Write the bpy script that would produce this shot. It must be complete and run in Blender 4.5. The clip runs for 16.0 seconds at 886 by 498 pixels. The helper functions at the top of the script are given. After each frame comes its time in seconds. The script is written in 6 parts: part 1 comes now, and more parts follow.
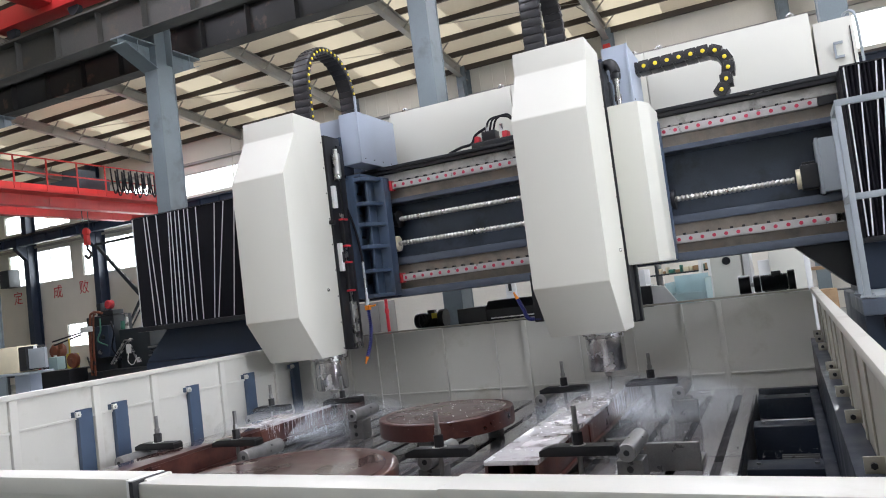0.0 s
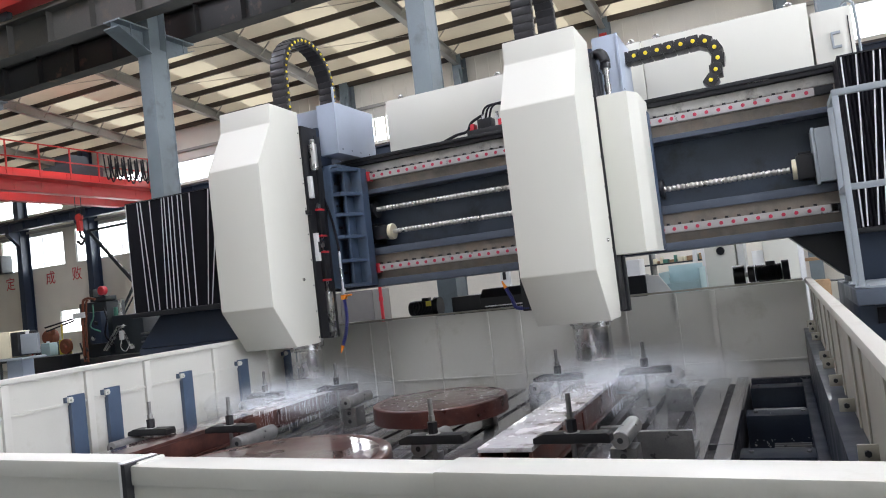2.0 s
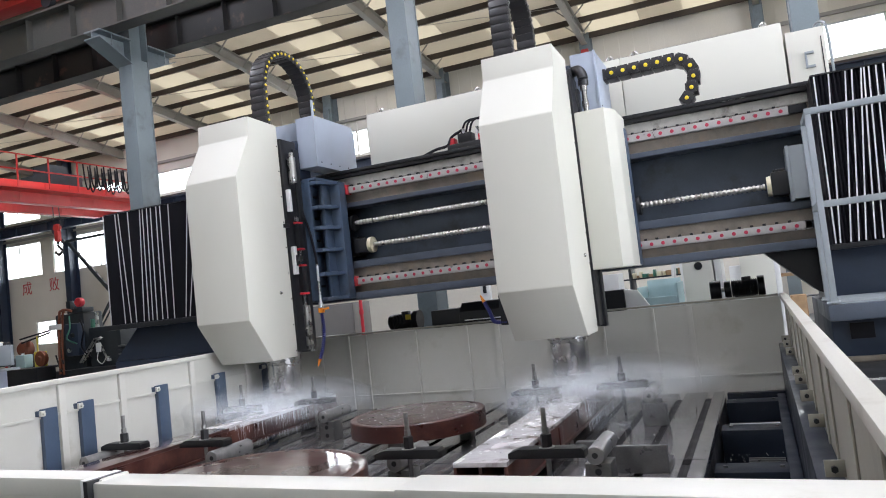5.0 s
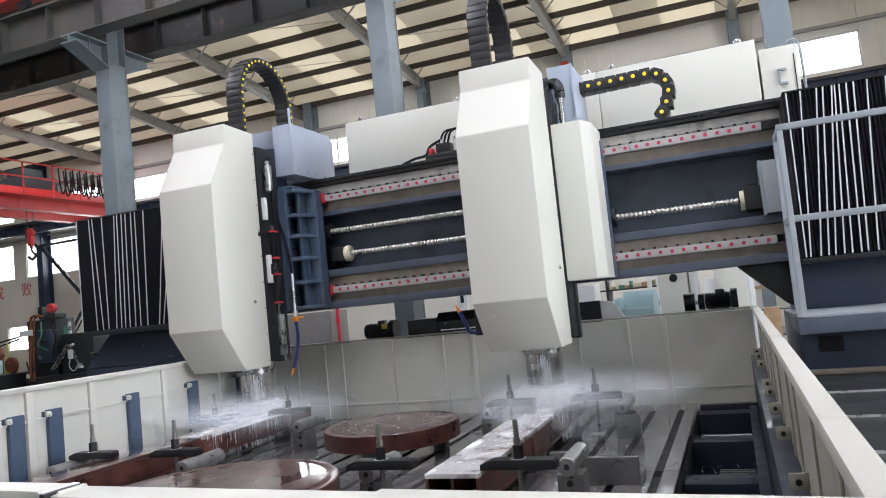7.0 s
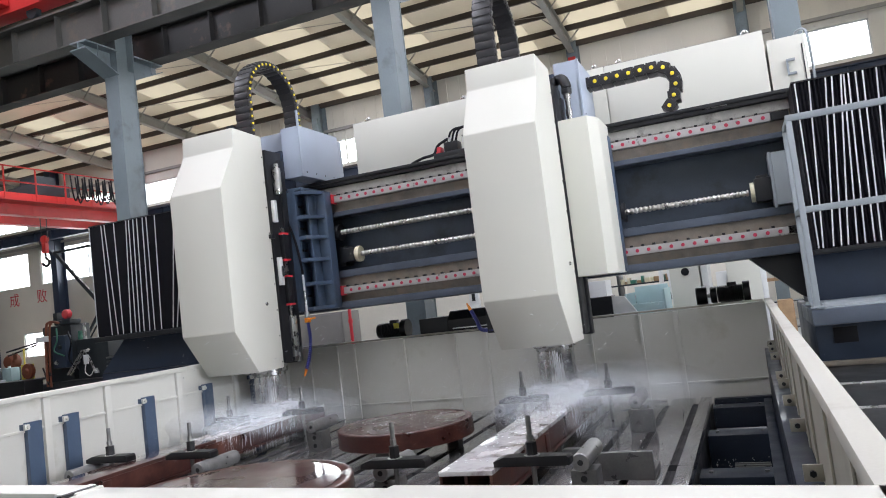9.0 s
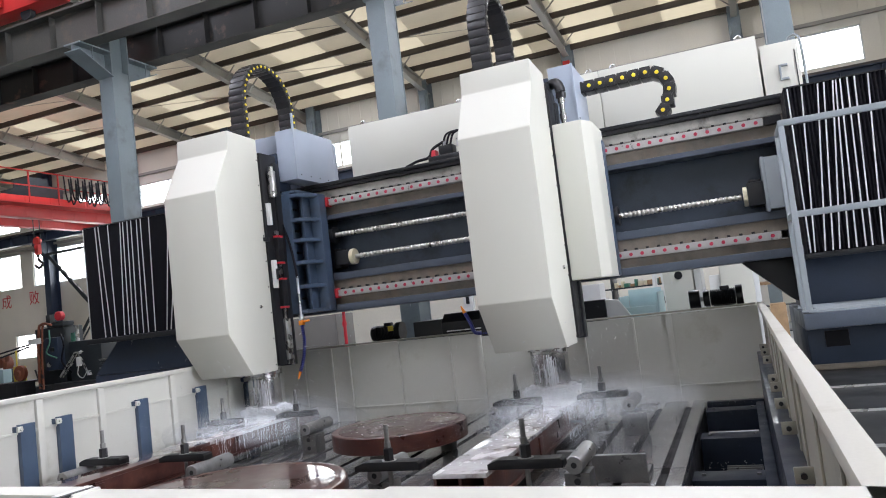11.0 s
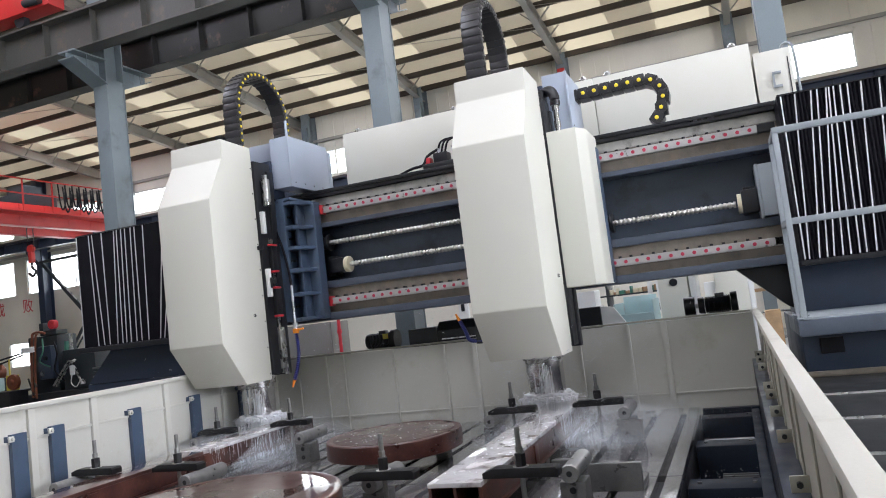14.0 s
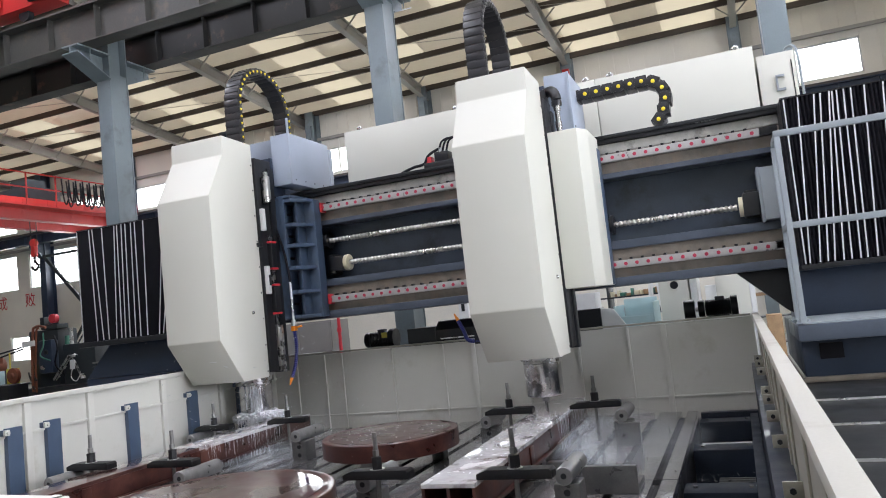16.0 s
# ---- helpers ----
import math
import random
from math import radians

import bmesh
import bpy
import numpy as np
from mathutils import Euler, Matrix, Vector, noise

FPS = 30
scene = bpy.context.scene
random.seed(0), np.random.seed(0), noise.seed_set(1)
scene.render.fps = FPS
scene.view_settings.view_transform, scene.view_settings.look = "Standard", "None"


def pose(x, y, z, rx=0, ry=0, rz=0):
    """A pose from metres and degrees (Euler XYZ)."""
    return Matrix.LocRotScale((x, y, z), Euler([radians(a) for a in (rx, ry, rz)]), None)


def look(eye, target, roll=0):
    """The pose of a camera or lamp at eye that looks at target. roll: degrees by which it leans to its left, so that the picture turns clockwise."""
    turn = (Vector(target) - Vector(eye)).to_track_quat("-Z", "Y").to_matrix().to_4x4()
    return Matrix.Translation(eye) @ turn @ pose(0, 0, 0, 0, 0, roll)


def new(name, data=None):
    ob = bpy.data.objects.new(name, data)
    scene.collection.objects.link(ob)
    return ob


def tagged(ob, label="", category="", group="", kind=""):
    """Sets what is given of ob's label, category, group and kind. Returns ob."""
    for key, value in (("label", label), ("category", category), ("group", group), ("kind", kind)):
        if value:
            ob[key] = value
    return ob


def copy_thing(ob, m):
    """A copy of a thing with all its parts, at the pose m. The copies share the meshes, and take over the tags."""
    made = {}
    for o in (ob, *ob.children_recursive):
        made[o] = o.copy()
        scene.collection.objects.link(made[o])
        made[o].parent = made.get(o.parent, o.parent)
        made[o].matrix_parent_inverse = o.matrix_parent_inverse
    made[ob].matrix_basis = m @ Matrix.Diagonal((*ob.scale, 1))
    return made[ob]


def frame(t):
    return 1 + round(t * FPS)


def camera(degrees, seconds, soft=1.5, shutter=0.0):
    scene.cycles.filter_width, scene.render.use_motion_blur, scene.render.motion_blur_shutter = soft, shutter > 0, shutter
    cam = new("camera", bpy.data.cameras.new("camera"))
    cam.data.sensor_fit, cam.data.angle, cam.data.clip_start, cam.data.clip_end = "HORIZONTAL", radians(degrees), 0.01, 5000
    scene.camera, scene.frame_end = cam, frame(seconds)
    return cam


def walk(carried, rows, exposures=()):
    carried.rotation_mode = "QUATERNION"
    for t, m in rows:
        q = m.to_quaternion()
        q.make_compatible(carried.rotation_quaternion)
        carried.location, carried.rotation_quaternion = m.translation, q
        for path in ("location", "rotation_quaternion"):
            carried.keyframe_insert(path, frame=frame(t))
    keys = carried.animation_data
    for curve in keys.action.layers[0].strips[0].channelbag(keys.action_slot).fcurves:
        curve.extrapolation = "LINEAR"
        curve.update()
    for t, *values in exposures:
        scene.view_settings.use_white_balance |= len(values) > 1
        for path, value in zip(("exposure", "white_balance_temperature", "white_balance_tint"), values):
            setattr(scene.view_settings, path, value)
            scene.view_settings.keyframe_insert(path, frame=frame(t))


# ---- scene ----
cam = camera(61.9, 16.0, soft=1.0)
PATH = [
    (0, (-0.036, -0.655, 0.371), (-0.863, 1.162, 0.501), -7.0),
    (0.5, (-0.063, -0.656, 0.352), (-0.886, 1.162, 0.479), -6.8),
    (1, (-0.053, -0.65, 0.341), (-0.873, 1.172, 0.451), -6.7),
    (1.5, (-0.038, -0.629, 0.355), (-0.848, 1.197, 0.448), -6.4),
    (2, (-0.053, -0.638, 0.357), (-0.87, 1.186, 0.456), -6.6),
    (2.5, (-0.055, -0.636, 0.356), (-0.876, 1.185, 0.456), -6.5),
    (3, (-0.045, -0.638, 0.365), (-0.859, 1.185, 0.477), -6.6),
    (3.5, (-0.044, -0.647, 0.367), (-0.839, 1.183, 0.502), -6.7),
    (4, (-0.036, -0.642, 0.363), (-0.831, 1.189, 0.491), -6.8),
    (6.5, (0.022, -0.626, 0.364), (-0.698, 1.235, 0.499), -5.5),
    (7, (0.025, -0.623, 0.369), (-0.692, 1.238, 0.515), -5.8),
    (7.5, (0.02, -0.632, 0.344), (-0.683, 1.235, 0.5), -6.2),
    (8, (0.026, -0.625, 0.36), (-0.678, 1.241, 0.515), -5.9),
    (8.5, (0.01, -0.637, 0.356), (-0.715, 1.22, 0.516), -5.8),
    (9, (0.037, -0.628, 0.364), (-0.708, 1.223, 0.51), -6.9),
    (11.5, (0.041, -0.651, 0.367), (-0.684, 1.207, 0.522), -6.7),
    (12, (0.039, -0.644, 0.378), (-0.682, 1.214, 0.538), -6.7),
    (12.5, (0.037, -0.65, 0.385), (-0.684, 1.208, 0.552), -6.7),
    (13, (0.034, -0.646, 0.376), (-0.689, 1.212, 0.547), -6.7),
    (13.5, (0.03, -0.644, 0.379), (-0.689, 1.215, 0.546), -6.8),
    (14, (0.043, -0.632, 0.371), (-0.672, 1.228, 0.54), -6.9),
    (14.5, (0.04, -0.634, 0.368), (-0.674, 1.227, 0.535), -6.9),
    (15, (0.044, -0.626, 0.364), (-0.668, 1.235, 0.54), -6.8),
    (15.5, (0.052, -0.614, 0.366), (-0.658, 1.249, 0.535), -6.7),
    (16, (0.072, -0.596, 0.366), (-0.651, 1.261, 0.535), -6.1),
]
walk(cam, [(t, look(eye, target, roll)) for t, eye, target, roll in PATH])

# ---- light, world, exposure ----
scene.view_settings.exposure = 0.81
world = bpy.data.worlds.new("world")
scene.world = world
world.use_nodes = True
wn, wl = world.node_tree.nodes, world.node_tree.links
sky = wn.new("ShaderNodeTexSky")
sky.sky_type, sky.sun_disc = "NISHITA", False
sky.sun_elevation, sky.sun_rotation = radians(52), radians(150)
wn["Background"].inputs["Strength"].default_value = 0.15
wl.new(sky.outputs[0], wn["Background"].inputs["Color"])
sun = new("sun", bpy.data.lights.new("sun", "SUN"))
sun.data.energy, sun.data.angle, sun.data.color = 4.5, radians(0.6), (1.0, 0.95, 0.88)
sun.matrix_world = look((20, -35, 50), (0, 0, 0))


def added_sky_lamp(x, y, z, w, d, watts, target):
    """Area lamp in place of sky light through the roof or the added east gateway."""
    lamp = new("added_sky_lamp", bpy.data.lights.new("added_sky_lamp", "AREA"))
    lamp.data.shape, lamp.data.size, lamp.data.size_y = "RECTANGLE", w, d
    lamp.data.energy, lamp.data.color = watts, (0.842, 0.858, 1.0)
    lamp.matrix_world = look((x, y, z), target)


for sx in (-12.0, -6.0, 0.0, 6.0):
    added_sky_lamp(sx, 3.0, 9.6, 1.6, 9.5, 375, (sx, 3.0, 0))
for sx in (-26.0, -14.0, -2.0):
    added_sky_lamp(sx, 19.0, 9.9, 2.0, 10.0, 480, (sx, 19.0, 0))
# Side light from the right, added in a gateway out of view.
added_sky_lamp(15.8, 0.5, 3.0, 10.5, 3.0, 1130, (0, 3.0, 0.8))

# ---- materials ----


def material(name, color, rough=0.5, metal=0.0, vary=0.12, scale=6.0, fine=60.0, bump=0.15, stain=None, stain_amount=0.0, stain_scale=2.0, coat=0.0, spec=0.5, wave=0.0):
    """Colour with broad and fine mottling, optional stains, uneven gloss and fine relief."""
    m = bpy.data.materials.new(name)
    m.use_nodes = True
    n, l = m.node_tree.nodes, m.node_tree.links
    b = n["Principled BSDF"]
    tc = n.new("ShaderNodeTexCoord")
    broad = n.new("ShaderNodeTexNoise")
    broad.inputs["Scale"].default_value, broad.inputs["Detail"].default_value = scale, 6
    grain = n.new("ShaderNodeTexNoise")
    grain.inputs["Scale"].default_value, grain.inputs["Detail"].default_value = fine, 3
    for t in (broad, grain):
        l.new(tc.outputs["Object"], t.inputs["Vector"])
    info = n.new("ShaderNodeObjectInfo")
    add = n.new("ShaderNodeMath")
    add.operation = "ADD"
    l.new(broad.outputs["Fac"], add.inputs[0])
    half = n.new("ShaderNodeMath")
    half.operation = "MULTIPLY_ADD"
    half.inputs[1].default_value, half.inputs[2].default_value = 0.4, -0.2
    l.new(grain.outputs["Fac"], half.inputs[0])
    l.new(half.outputs[0], add.inputs[1])
    ramp = n.new("ShaderNodeMapRange")
    ramp.inputs["From Min"].default_value, ramp.inputs["From Max"].default_value = 0.3, 0.7
    ramp.inputs["To Min"].default_value, ramp.inputs["To Max"].default_value = 1 - vary, 1 + vary
    l.new(add.outputs[0], ramp.inputs["Value"])
    scaled = n.new("ShaderNodeVectorMath")
    scaled.operation = "SCALE"
    scaled.inputs[0].default_value = color
    l.new(ramp.outputs[0], scaled.inputs["Scale"])
    out = scaled.outputs[0]
    if stain:
        patch = n.new("ShaderNodeTexNoise")
        patch.inputs["Scale"].default_value, patch.inputs["Detail"].default_value = stain_scale, 8
        patch.inputs["Roughness"].default_value = 0.65
        l.new(tc.outputs["Object"], patch.inputs["Vector"])
        edge = n.new("ShaderNodeMapRange")
        edge.inputs["From Min"].default_value = 0.62 - 0.25 * stain_amount
        edge.inputs["From Max"].default_value = 0.78 - 0.2 * stain_amount
        l.new(patch.outputs["Fac"], edge.inputs["Value"])
        mix = n.new("ShaderNodeMix")
        mix.data_type = "RGBA"
        mix.inputs[7].default_value = (*stain, 1)
        l.new(edge.outputs[0], mix.inputs[0])
        l.new(out, mix.inputs[6])
        out = mix.outputs[2]
    l.new(out, b.inputs["Base Color"])
    gloss = n.new("ShaderNodeMapRange")
    gloss.inputs["From Min"].default_value, gloss.inputs["From Max"].default_value = 0.3, 0.7
    gloss.inputs["To Min"].default_value, gloss.inputs["To Max"].default_value = max(0.02, rough - 0.1), min(1, rough + 0.1)
    l.new(broad.outputs["Fac"], gloss.inputs["Value"])
    l.new(gloss.outputs[0], b.inputs["Roughness"])
    b.inputs["Metallic"].default_value, b.inputs["Coat Weight"].default_value = metal, coat
    b.inputs["Specular IOR Level"].default_value = spec
    if bump:
        bp = n.new("ShaderNodeBump")
        bp.inputs["Strength"].default_value, bp.inputs["Distance"].default_value = bump, 0.004
        l.new(grain.outputs["Fac"], bp.inputs["Height"])
        l.new(bp.outputs[0], b.inputs["Normal"])
        if wave:
            ripple = n.new("ShaderNodeTexNoise")
            ripple.inputs["Scale"].default_value, ripple.inputs["Detail"].default_value = 9, 3
            ripple.inputs["Distortion"].default_value = 1.2
            l.new(tc.outputs["Object"], ripple.inputs["Vector"])
            swell = n.new("ShaderNodeBump")
            swell.inputs["Strength"].default_value, swell.inputs["Distance"].default_value = wave, 0.02
            l.new(ripple.outputs["Fac"], swell.inputs["Height"])
            l.new(bp.outputs[0], swell.inputs["Normal"])
            l.new(swell.outputs[0], b.inputs["Normal"])
            l.new(swell.outputs[0], b.inputs["Coat Normal"])
            b.inputs["Coat Roughness"].default_value = 0.04
    return m


def glow(name, color, strength):
    m = bpy.data.materials.new(name)
    m.use_nodes = True
    b = m.node_tree.nodes["Principled BSDF"]
    b.inputs["Base Color"].default_value = (*color, 1)
    b.inputs["Emission Color"].default_value, b.inputs["Emission Strength"].default_value = (*color, 1), strength
    return m


def clear(name, color, alpha, rough=0.1):
    m = bpy.data.materials.new(name)
    m.use_nodes = True
    b = m.node_tree.nodes["Principled BSDF"]
    b.inputs["Base Color"].default_value, b.inputs["Alpha"].default_value = (*color, 1), alpha
    b.inputs["Roughness"].default_value = rough
    return m


def translucent(name, color):
    """Milky sheet that glows with the daylight behind it."""
    m = bpy.data.materials.new(name)
    m.use_nodes = True
    n, l = m.node_tree.nodes, m.node_tree.links
    t = n.new("ShaderNodeBsdfTranslucent")
    noise_tex = n.new("ShaderNodeTexNoise")
    noise_tex.inputs["Scale"].default_value = 0.7
    mix = n.new("ShaderNodeMix")
    mix.data_type = "RGBA"
    mix.inputs[6].default_value = (*[0.75 * c for c in color], 1)
    mix.inputs[7].default_value = (*color, 1)
    l.new(noise_tex.outputs["Fac"], mix.inputs[0])
    l.new(mix.outputs[2], t.inputs["Color"])
    l.new(t.outputs[0], n["Material Output"].inputs["Surface"])
    return m


def sheet_roof(name, color):
    """Thin painted sheet that lets a little daylight through."""
    m = material(name, color, 0.6, vary=0.1, scale=0.8, fine=12)
    n, l = m.node_tree.nodes, m.node_tree.links
    t, mix = n.new("ShaderNodeBsdfTranslucent"), n.new("ShaderNodeMixShader")
    t.inputs["Color"].default_value = (*color, 1)
    mix.inputs[0].default_value = 0.44
    l.new(n["Principled BSDF"].outputs[0], mix.inputs[1])
    l.new(t.outputs[0], mix.inputs[2])
    l.new(mix.outputs[0], n["Material Output"].inputs["Surface"])
    return m


CREAM = material("cream_paint", (0.605, 0.603, 0.537), 0.58, spec=0.3, vary=0.012, scale=0.6, fine=200, bump=0.02)
CREAM_WALL = material("cream_wall_paint", (0.575, 0.572, 0.52), 0.42, vary=0.03, scale=2.0, fine=120, bump=0.04, stain=(0.46, 0.45, 0.38), stain_amount=0.12, coat=0.08)
# Darker, patchier copy of the guard cream, for the right cap only.
DARKER_CREAM = material("darker_cream_paint", (0.47, 0.463, 0.41), 0.5, vary=0.06, scale=2.5, fine=100, bump=0.06, stain=(0.34, 0.32, 0.27), stain_amount=0.3)
# Stained guard cream, darkened to put the shade of its faces into the colour.
GRIMY_SHADED_WALL = material("grimy_shaded_wall_paint", (0.34, 0.33, 0.275), 0.42, vary=0.10, scale=1.5, fine=80, bump=0.06, stain=(0.22, 0.20, 0.155), stain_amount=0.5, coat=0.1)
BEAM_BLUE = material("beam_blue_paint", (0.046, 0.061, 0.084), 0.38, vary=0.15, scale=3, fine=80, bump=0.12, stain=(0.02, 0.024, 0.03), stain_amount=0.4)
BLUE = material("blue_grey_paint", (0.060, 0.092, 0.145), 0.42, vary=0.12, scale=3, fine=80, bump=0.12, stain=(0.05, 0.065, 0.085), stain_amount=0.4)
BLUE_DARK = material("dark_blue_paint", (0.022, 0.034, 0.06), 0.45, vary=0.15, scale=3, fine=80, bump=0.12)
PALE_BLUE = material("pale_blue_grey_paint", (0.38, 0.435, 0.52), 0.4, vary=0.05, scale=3, fine=100, bump=0.05)
FENCE = material("fence_grey_paint", (0.29, 0.325, 0.345), 0.45, vary=0.06, scale=5, fine=100)
COLUMN = material("column_paint", (0.175, 0.213, 0.232), 0.5, vary=0.12, scale=1.5, fine=60, stain=(0.12, 0.14, 0.15), stain_amount=0.35)
COLUMN_DARK = material("runway_paint", (0.024, 0.024, 0.023), 0.55, vary=0.18, scale=1.2, fine=40, stain=(0.16, 0.10, 0.07), stain_amount=0.15)
BLACK = material("black_steel", (0.011, 0.012, 0.014), 0.4, vary=0.2, scale=8, fine=90)
LEDGE = material("grey_blue_ledge_paint", (0.075, 0.092, 0.122), 0.4, vary=0.14, scale=4, fine=80, bump=0.1, stain=(0.05, 0.055, 0.065), stain_amount=0.45)
RUNWAY_GREY = material("dusty_runway_paint", (0.058, 0.057, 0.051), 0.55, vary=0.2, scale=0.8, fine=30, stain=(0.11, 0.085, 0.06), stain_amount=0.25)
BAR_STEEL = material("wet_bar_steel", (0.26, 0.26, 0.255), 0.36, 0.6, vary=0.2, scale=12, fine=120, bump=0.1, coat=0.3)
WAY_COVER = material("oily_dark_steel_cover", (0.030, 0.032, 0.034), 0.4, 0.2, vary=0.22, scale=2.5, fine=60, bump=0.08, stain=(0.03, 0.03, 0.03), stain_amount=0.4, spec=0.3)
GREY_CABINET = material("dull_grey_cabinet_paint", (0.17, 0.165, 0.155), 0.5, vary=0.1, scale=3)
RUBBER = material("black_fabric", (0.006, 0.006, 0.009), 0.5, vary=0.25, scale=20, fine=160, bump=0.2, spec=0.22)
PLASTIC = material("black_plastic", (0.02, 0.02, 0.022), 0.38, vary=0.15, scale=20, fine=120)
STRIP = material("bright_strip", (0.58, 0.58, 0.58), 0.35, 0.0, vary=0.12, scale=10, fine=150)
ALU = material("aluminium_strip", (0.72, 0.73, 0.74), 0.3, 1.0, vary=0.06, scale=10, fine=150)
STEEL = material("ground_steel", (0.50, 0.50, 0.49), 0.28, 1.0, vary=0.15, scale=9, fine=140, bump=0.1)
CHROME = material("bright_spindle_steel", (0.66, 0.65, 0.65), 0.24, 1.0, vary=0.05, scale=4, fine=160, bump=0.02, stain=(0.36, 0.27, 0.23), stain_amount=0.12, stain_scale=5)
RAIL = material("rail_steel", (0.47, 0.46, 0.45), 0.36, 0.4, vary=0.08, scale=12, fine=140)
WAY = material("machined_cast_iron", (0.235, 0.205, 0.175), 0.38, 0.35, vary=0.22, scale=7, fine=90, stain=(0.27, 0.215, 0.17), stain_amount=0.5, stain_scale=5)
WAY_PALE = material("machined_pale_iron", (0.50, 0.49, 0.46), 0.42, 0.4, vary=0.15, scale=9, fine=100, stain=(0.24, 0.22, 0.20), stain_amount=0.4, stain_scale=7)
RED = material("red_plastic", (0.55, 0.03, 0.045), 0.4, vary=0.1)
RED_CAP = material("red_cap", (0.52, 0.035, 0.08), 0.5, vary=0.1)
CRANE_RED = material("crane_red_paint", (0.47, 0.026, 0.024), 0.45, vary=0.12, scale=1, fine=40, stain=(0.35, 0.05, 0.03), stain_amount=0.3)
YELLOW = material("yellow_plastic", (0.80, 0.62, 0.03), 0.45, vary=0.05)
ORANGE = material("orange_plastic", (0.85, 0.27, 0.02), 0.45, vary=0.05)
HOSE_BLUE = material("blue_hose", (0.02, 0.025, 0.16), 0.4, vary=0.1)
IVORY = material("ivory_nylon", (0.70, 0.64, 0.46), 0.45, vary=0.06)
RUST = material("wet_red_oxide_steel", (0.048, 0.014, 0.011), 0.32, 0.0, vary=0.3, scale=4, fine=50, bump=0.25, stain=(0.12, 0.045, 0.03), stain_amount=0.3, coat=0.3)
DISC_FACE = material("wet_red_oxide_face", (0.058, 0.021, 0.017), 0.3, 0.0, vary=0.3, scale=3, fine=40, bump=0.08, stain=(0.10, 0.045, 0.038), stain_amount=0.35, coat=1.0, wave=0.035)
# Near-white base paints the window glare on wet milled steel; rust patches break it.
GLARE_TOP = material("wet_milled_top_with_glare", (0.80, 0.785, 0.79), 0.22, 0.3, vary=0.12, scale=5, fine=26, bump=0.08, stain=(0.09, 0.035, 0.027), stain_amount=0.43, stain_scale=3.4, coat=1.0, wave=0.05)
TABLE = material("wet_cast_iron_table", (0.205, 0.2, 0.2), 0.2, 0.35, vary=0.35, scale=3, fine=60, bump=0.15, stain=(0.17, 0.17, 0.175), stain_amount=0.4, coat=0.9, wave=0.06)
BLOCK = material("grey_steel_block", (0.16, 0.16, 0.157), 0.35, 0.5, vary=0.2, scale=8, fine=90, stain=(0.13, 0.12, 0.11), stain_amount=0.4, coat=0.3)
DARK_CLAMP = material("black_oxide_clamp", (0.010, 0.010, 0.011), 0.45, 0.1, vary=0.3, scale=14, fine=90, coat=0.1, spec=0.35)
STUD = material("stud_steel", (0.23, 0.23, 0.22), 0.35, 0.8, vary=0.2, scale=20, fine=200, bump=0.3)
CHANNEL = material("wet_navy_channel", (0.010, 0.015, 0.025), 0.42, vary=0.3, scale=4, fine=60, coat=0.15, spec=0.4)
THREAD = material("threaded_steel", (0.58, 0.55, 0.51), 0.34, 0.9, vary=0.05, scale=9, bump=0)
# Dark iron for joints and slot bottoms, the slots' shade put into its colour.
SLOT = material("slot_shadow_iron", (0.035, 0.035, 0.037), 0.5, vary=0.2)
CONCRETE = material("shop_floor", (0.21, 0.225, 0.22), 0.45, vary=0.15, scale=0.6, fine=20, bump=0.08, stain=(0.16, 0.17, 0.16), stain_amount=0.5, stain_scale=0.7)
WALL_PAINT = material("painted_panel_wall", (0.74, 0.71, 0.63), 0.65, vary=0.06, scale=0.7, fine=20, bump=0.05)
UNSEEN_WALL = material("grey_unseen_wall", (0.45, 0.46, 0.44), 0.65, vary=0.08, scale=0.7, fine=20, bump=0.05)
ROOF = sheet_roof("cream_roof_sheet", (0.585, 0.54, 0.46))
PURLIN = material("dark_purlin", (0.06, 0.048, 0.04), 0.6, vary=0.15, scale=2)
RAFTER = material("grey_rafter", (0.34, 0.33, 0.30), 0.55, vary=0.1, scale=1)
SKY_GLOW = glow("bright_overcast_sky", (0.93, 0.97, 1.0), 3.2)
PANEL = translucent("skylight_sheet", (0.50, 0.465, 0.395))
TEAL = material("pale_teal_paint", (0.42, 0.58, 0.60), 0.45, vary=0.06)
WHITE = material("white_paint", (0.72, 0.73, 0.72), 0.45, vary=0.04)
PIPE_YELLOW = material("yellow_pipe_paint", (0.72, 0.60, 0.08), 0.45, vary=0.08)
MACHINE_DARK = material("dark_green_grey_machine", (0.02, 0.026, 0.030), 0.45, vary=0.25, scale=5)
WOOD = material("cardboard_and_wood", (0.34, 0.22, 0.12), 0.7, vary=0.2)
COPPER = material("orange_brown_paint", (0.20, 0.06, 0.03), 0.5, vary=0.2, scale=6)
GREEN = material("green_enamel", (0.05, 0.19, 0.13), 0.45, vary=0.1)
WATER = clear("white_water", (0.95, 0.97, 1.0), 0.94, 0.35)
THIN_WATER = clear("thin_clear_water", (0.93, 0.96, 1.0), 0.62, 0.25)
MIST = clear("fine_coolant_mist", (0.95, 0.99, 1.0), 1.0, 0.9)
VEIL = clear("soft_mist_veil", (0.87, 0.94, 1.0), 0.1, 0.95)
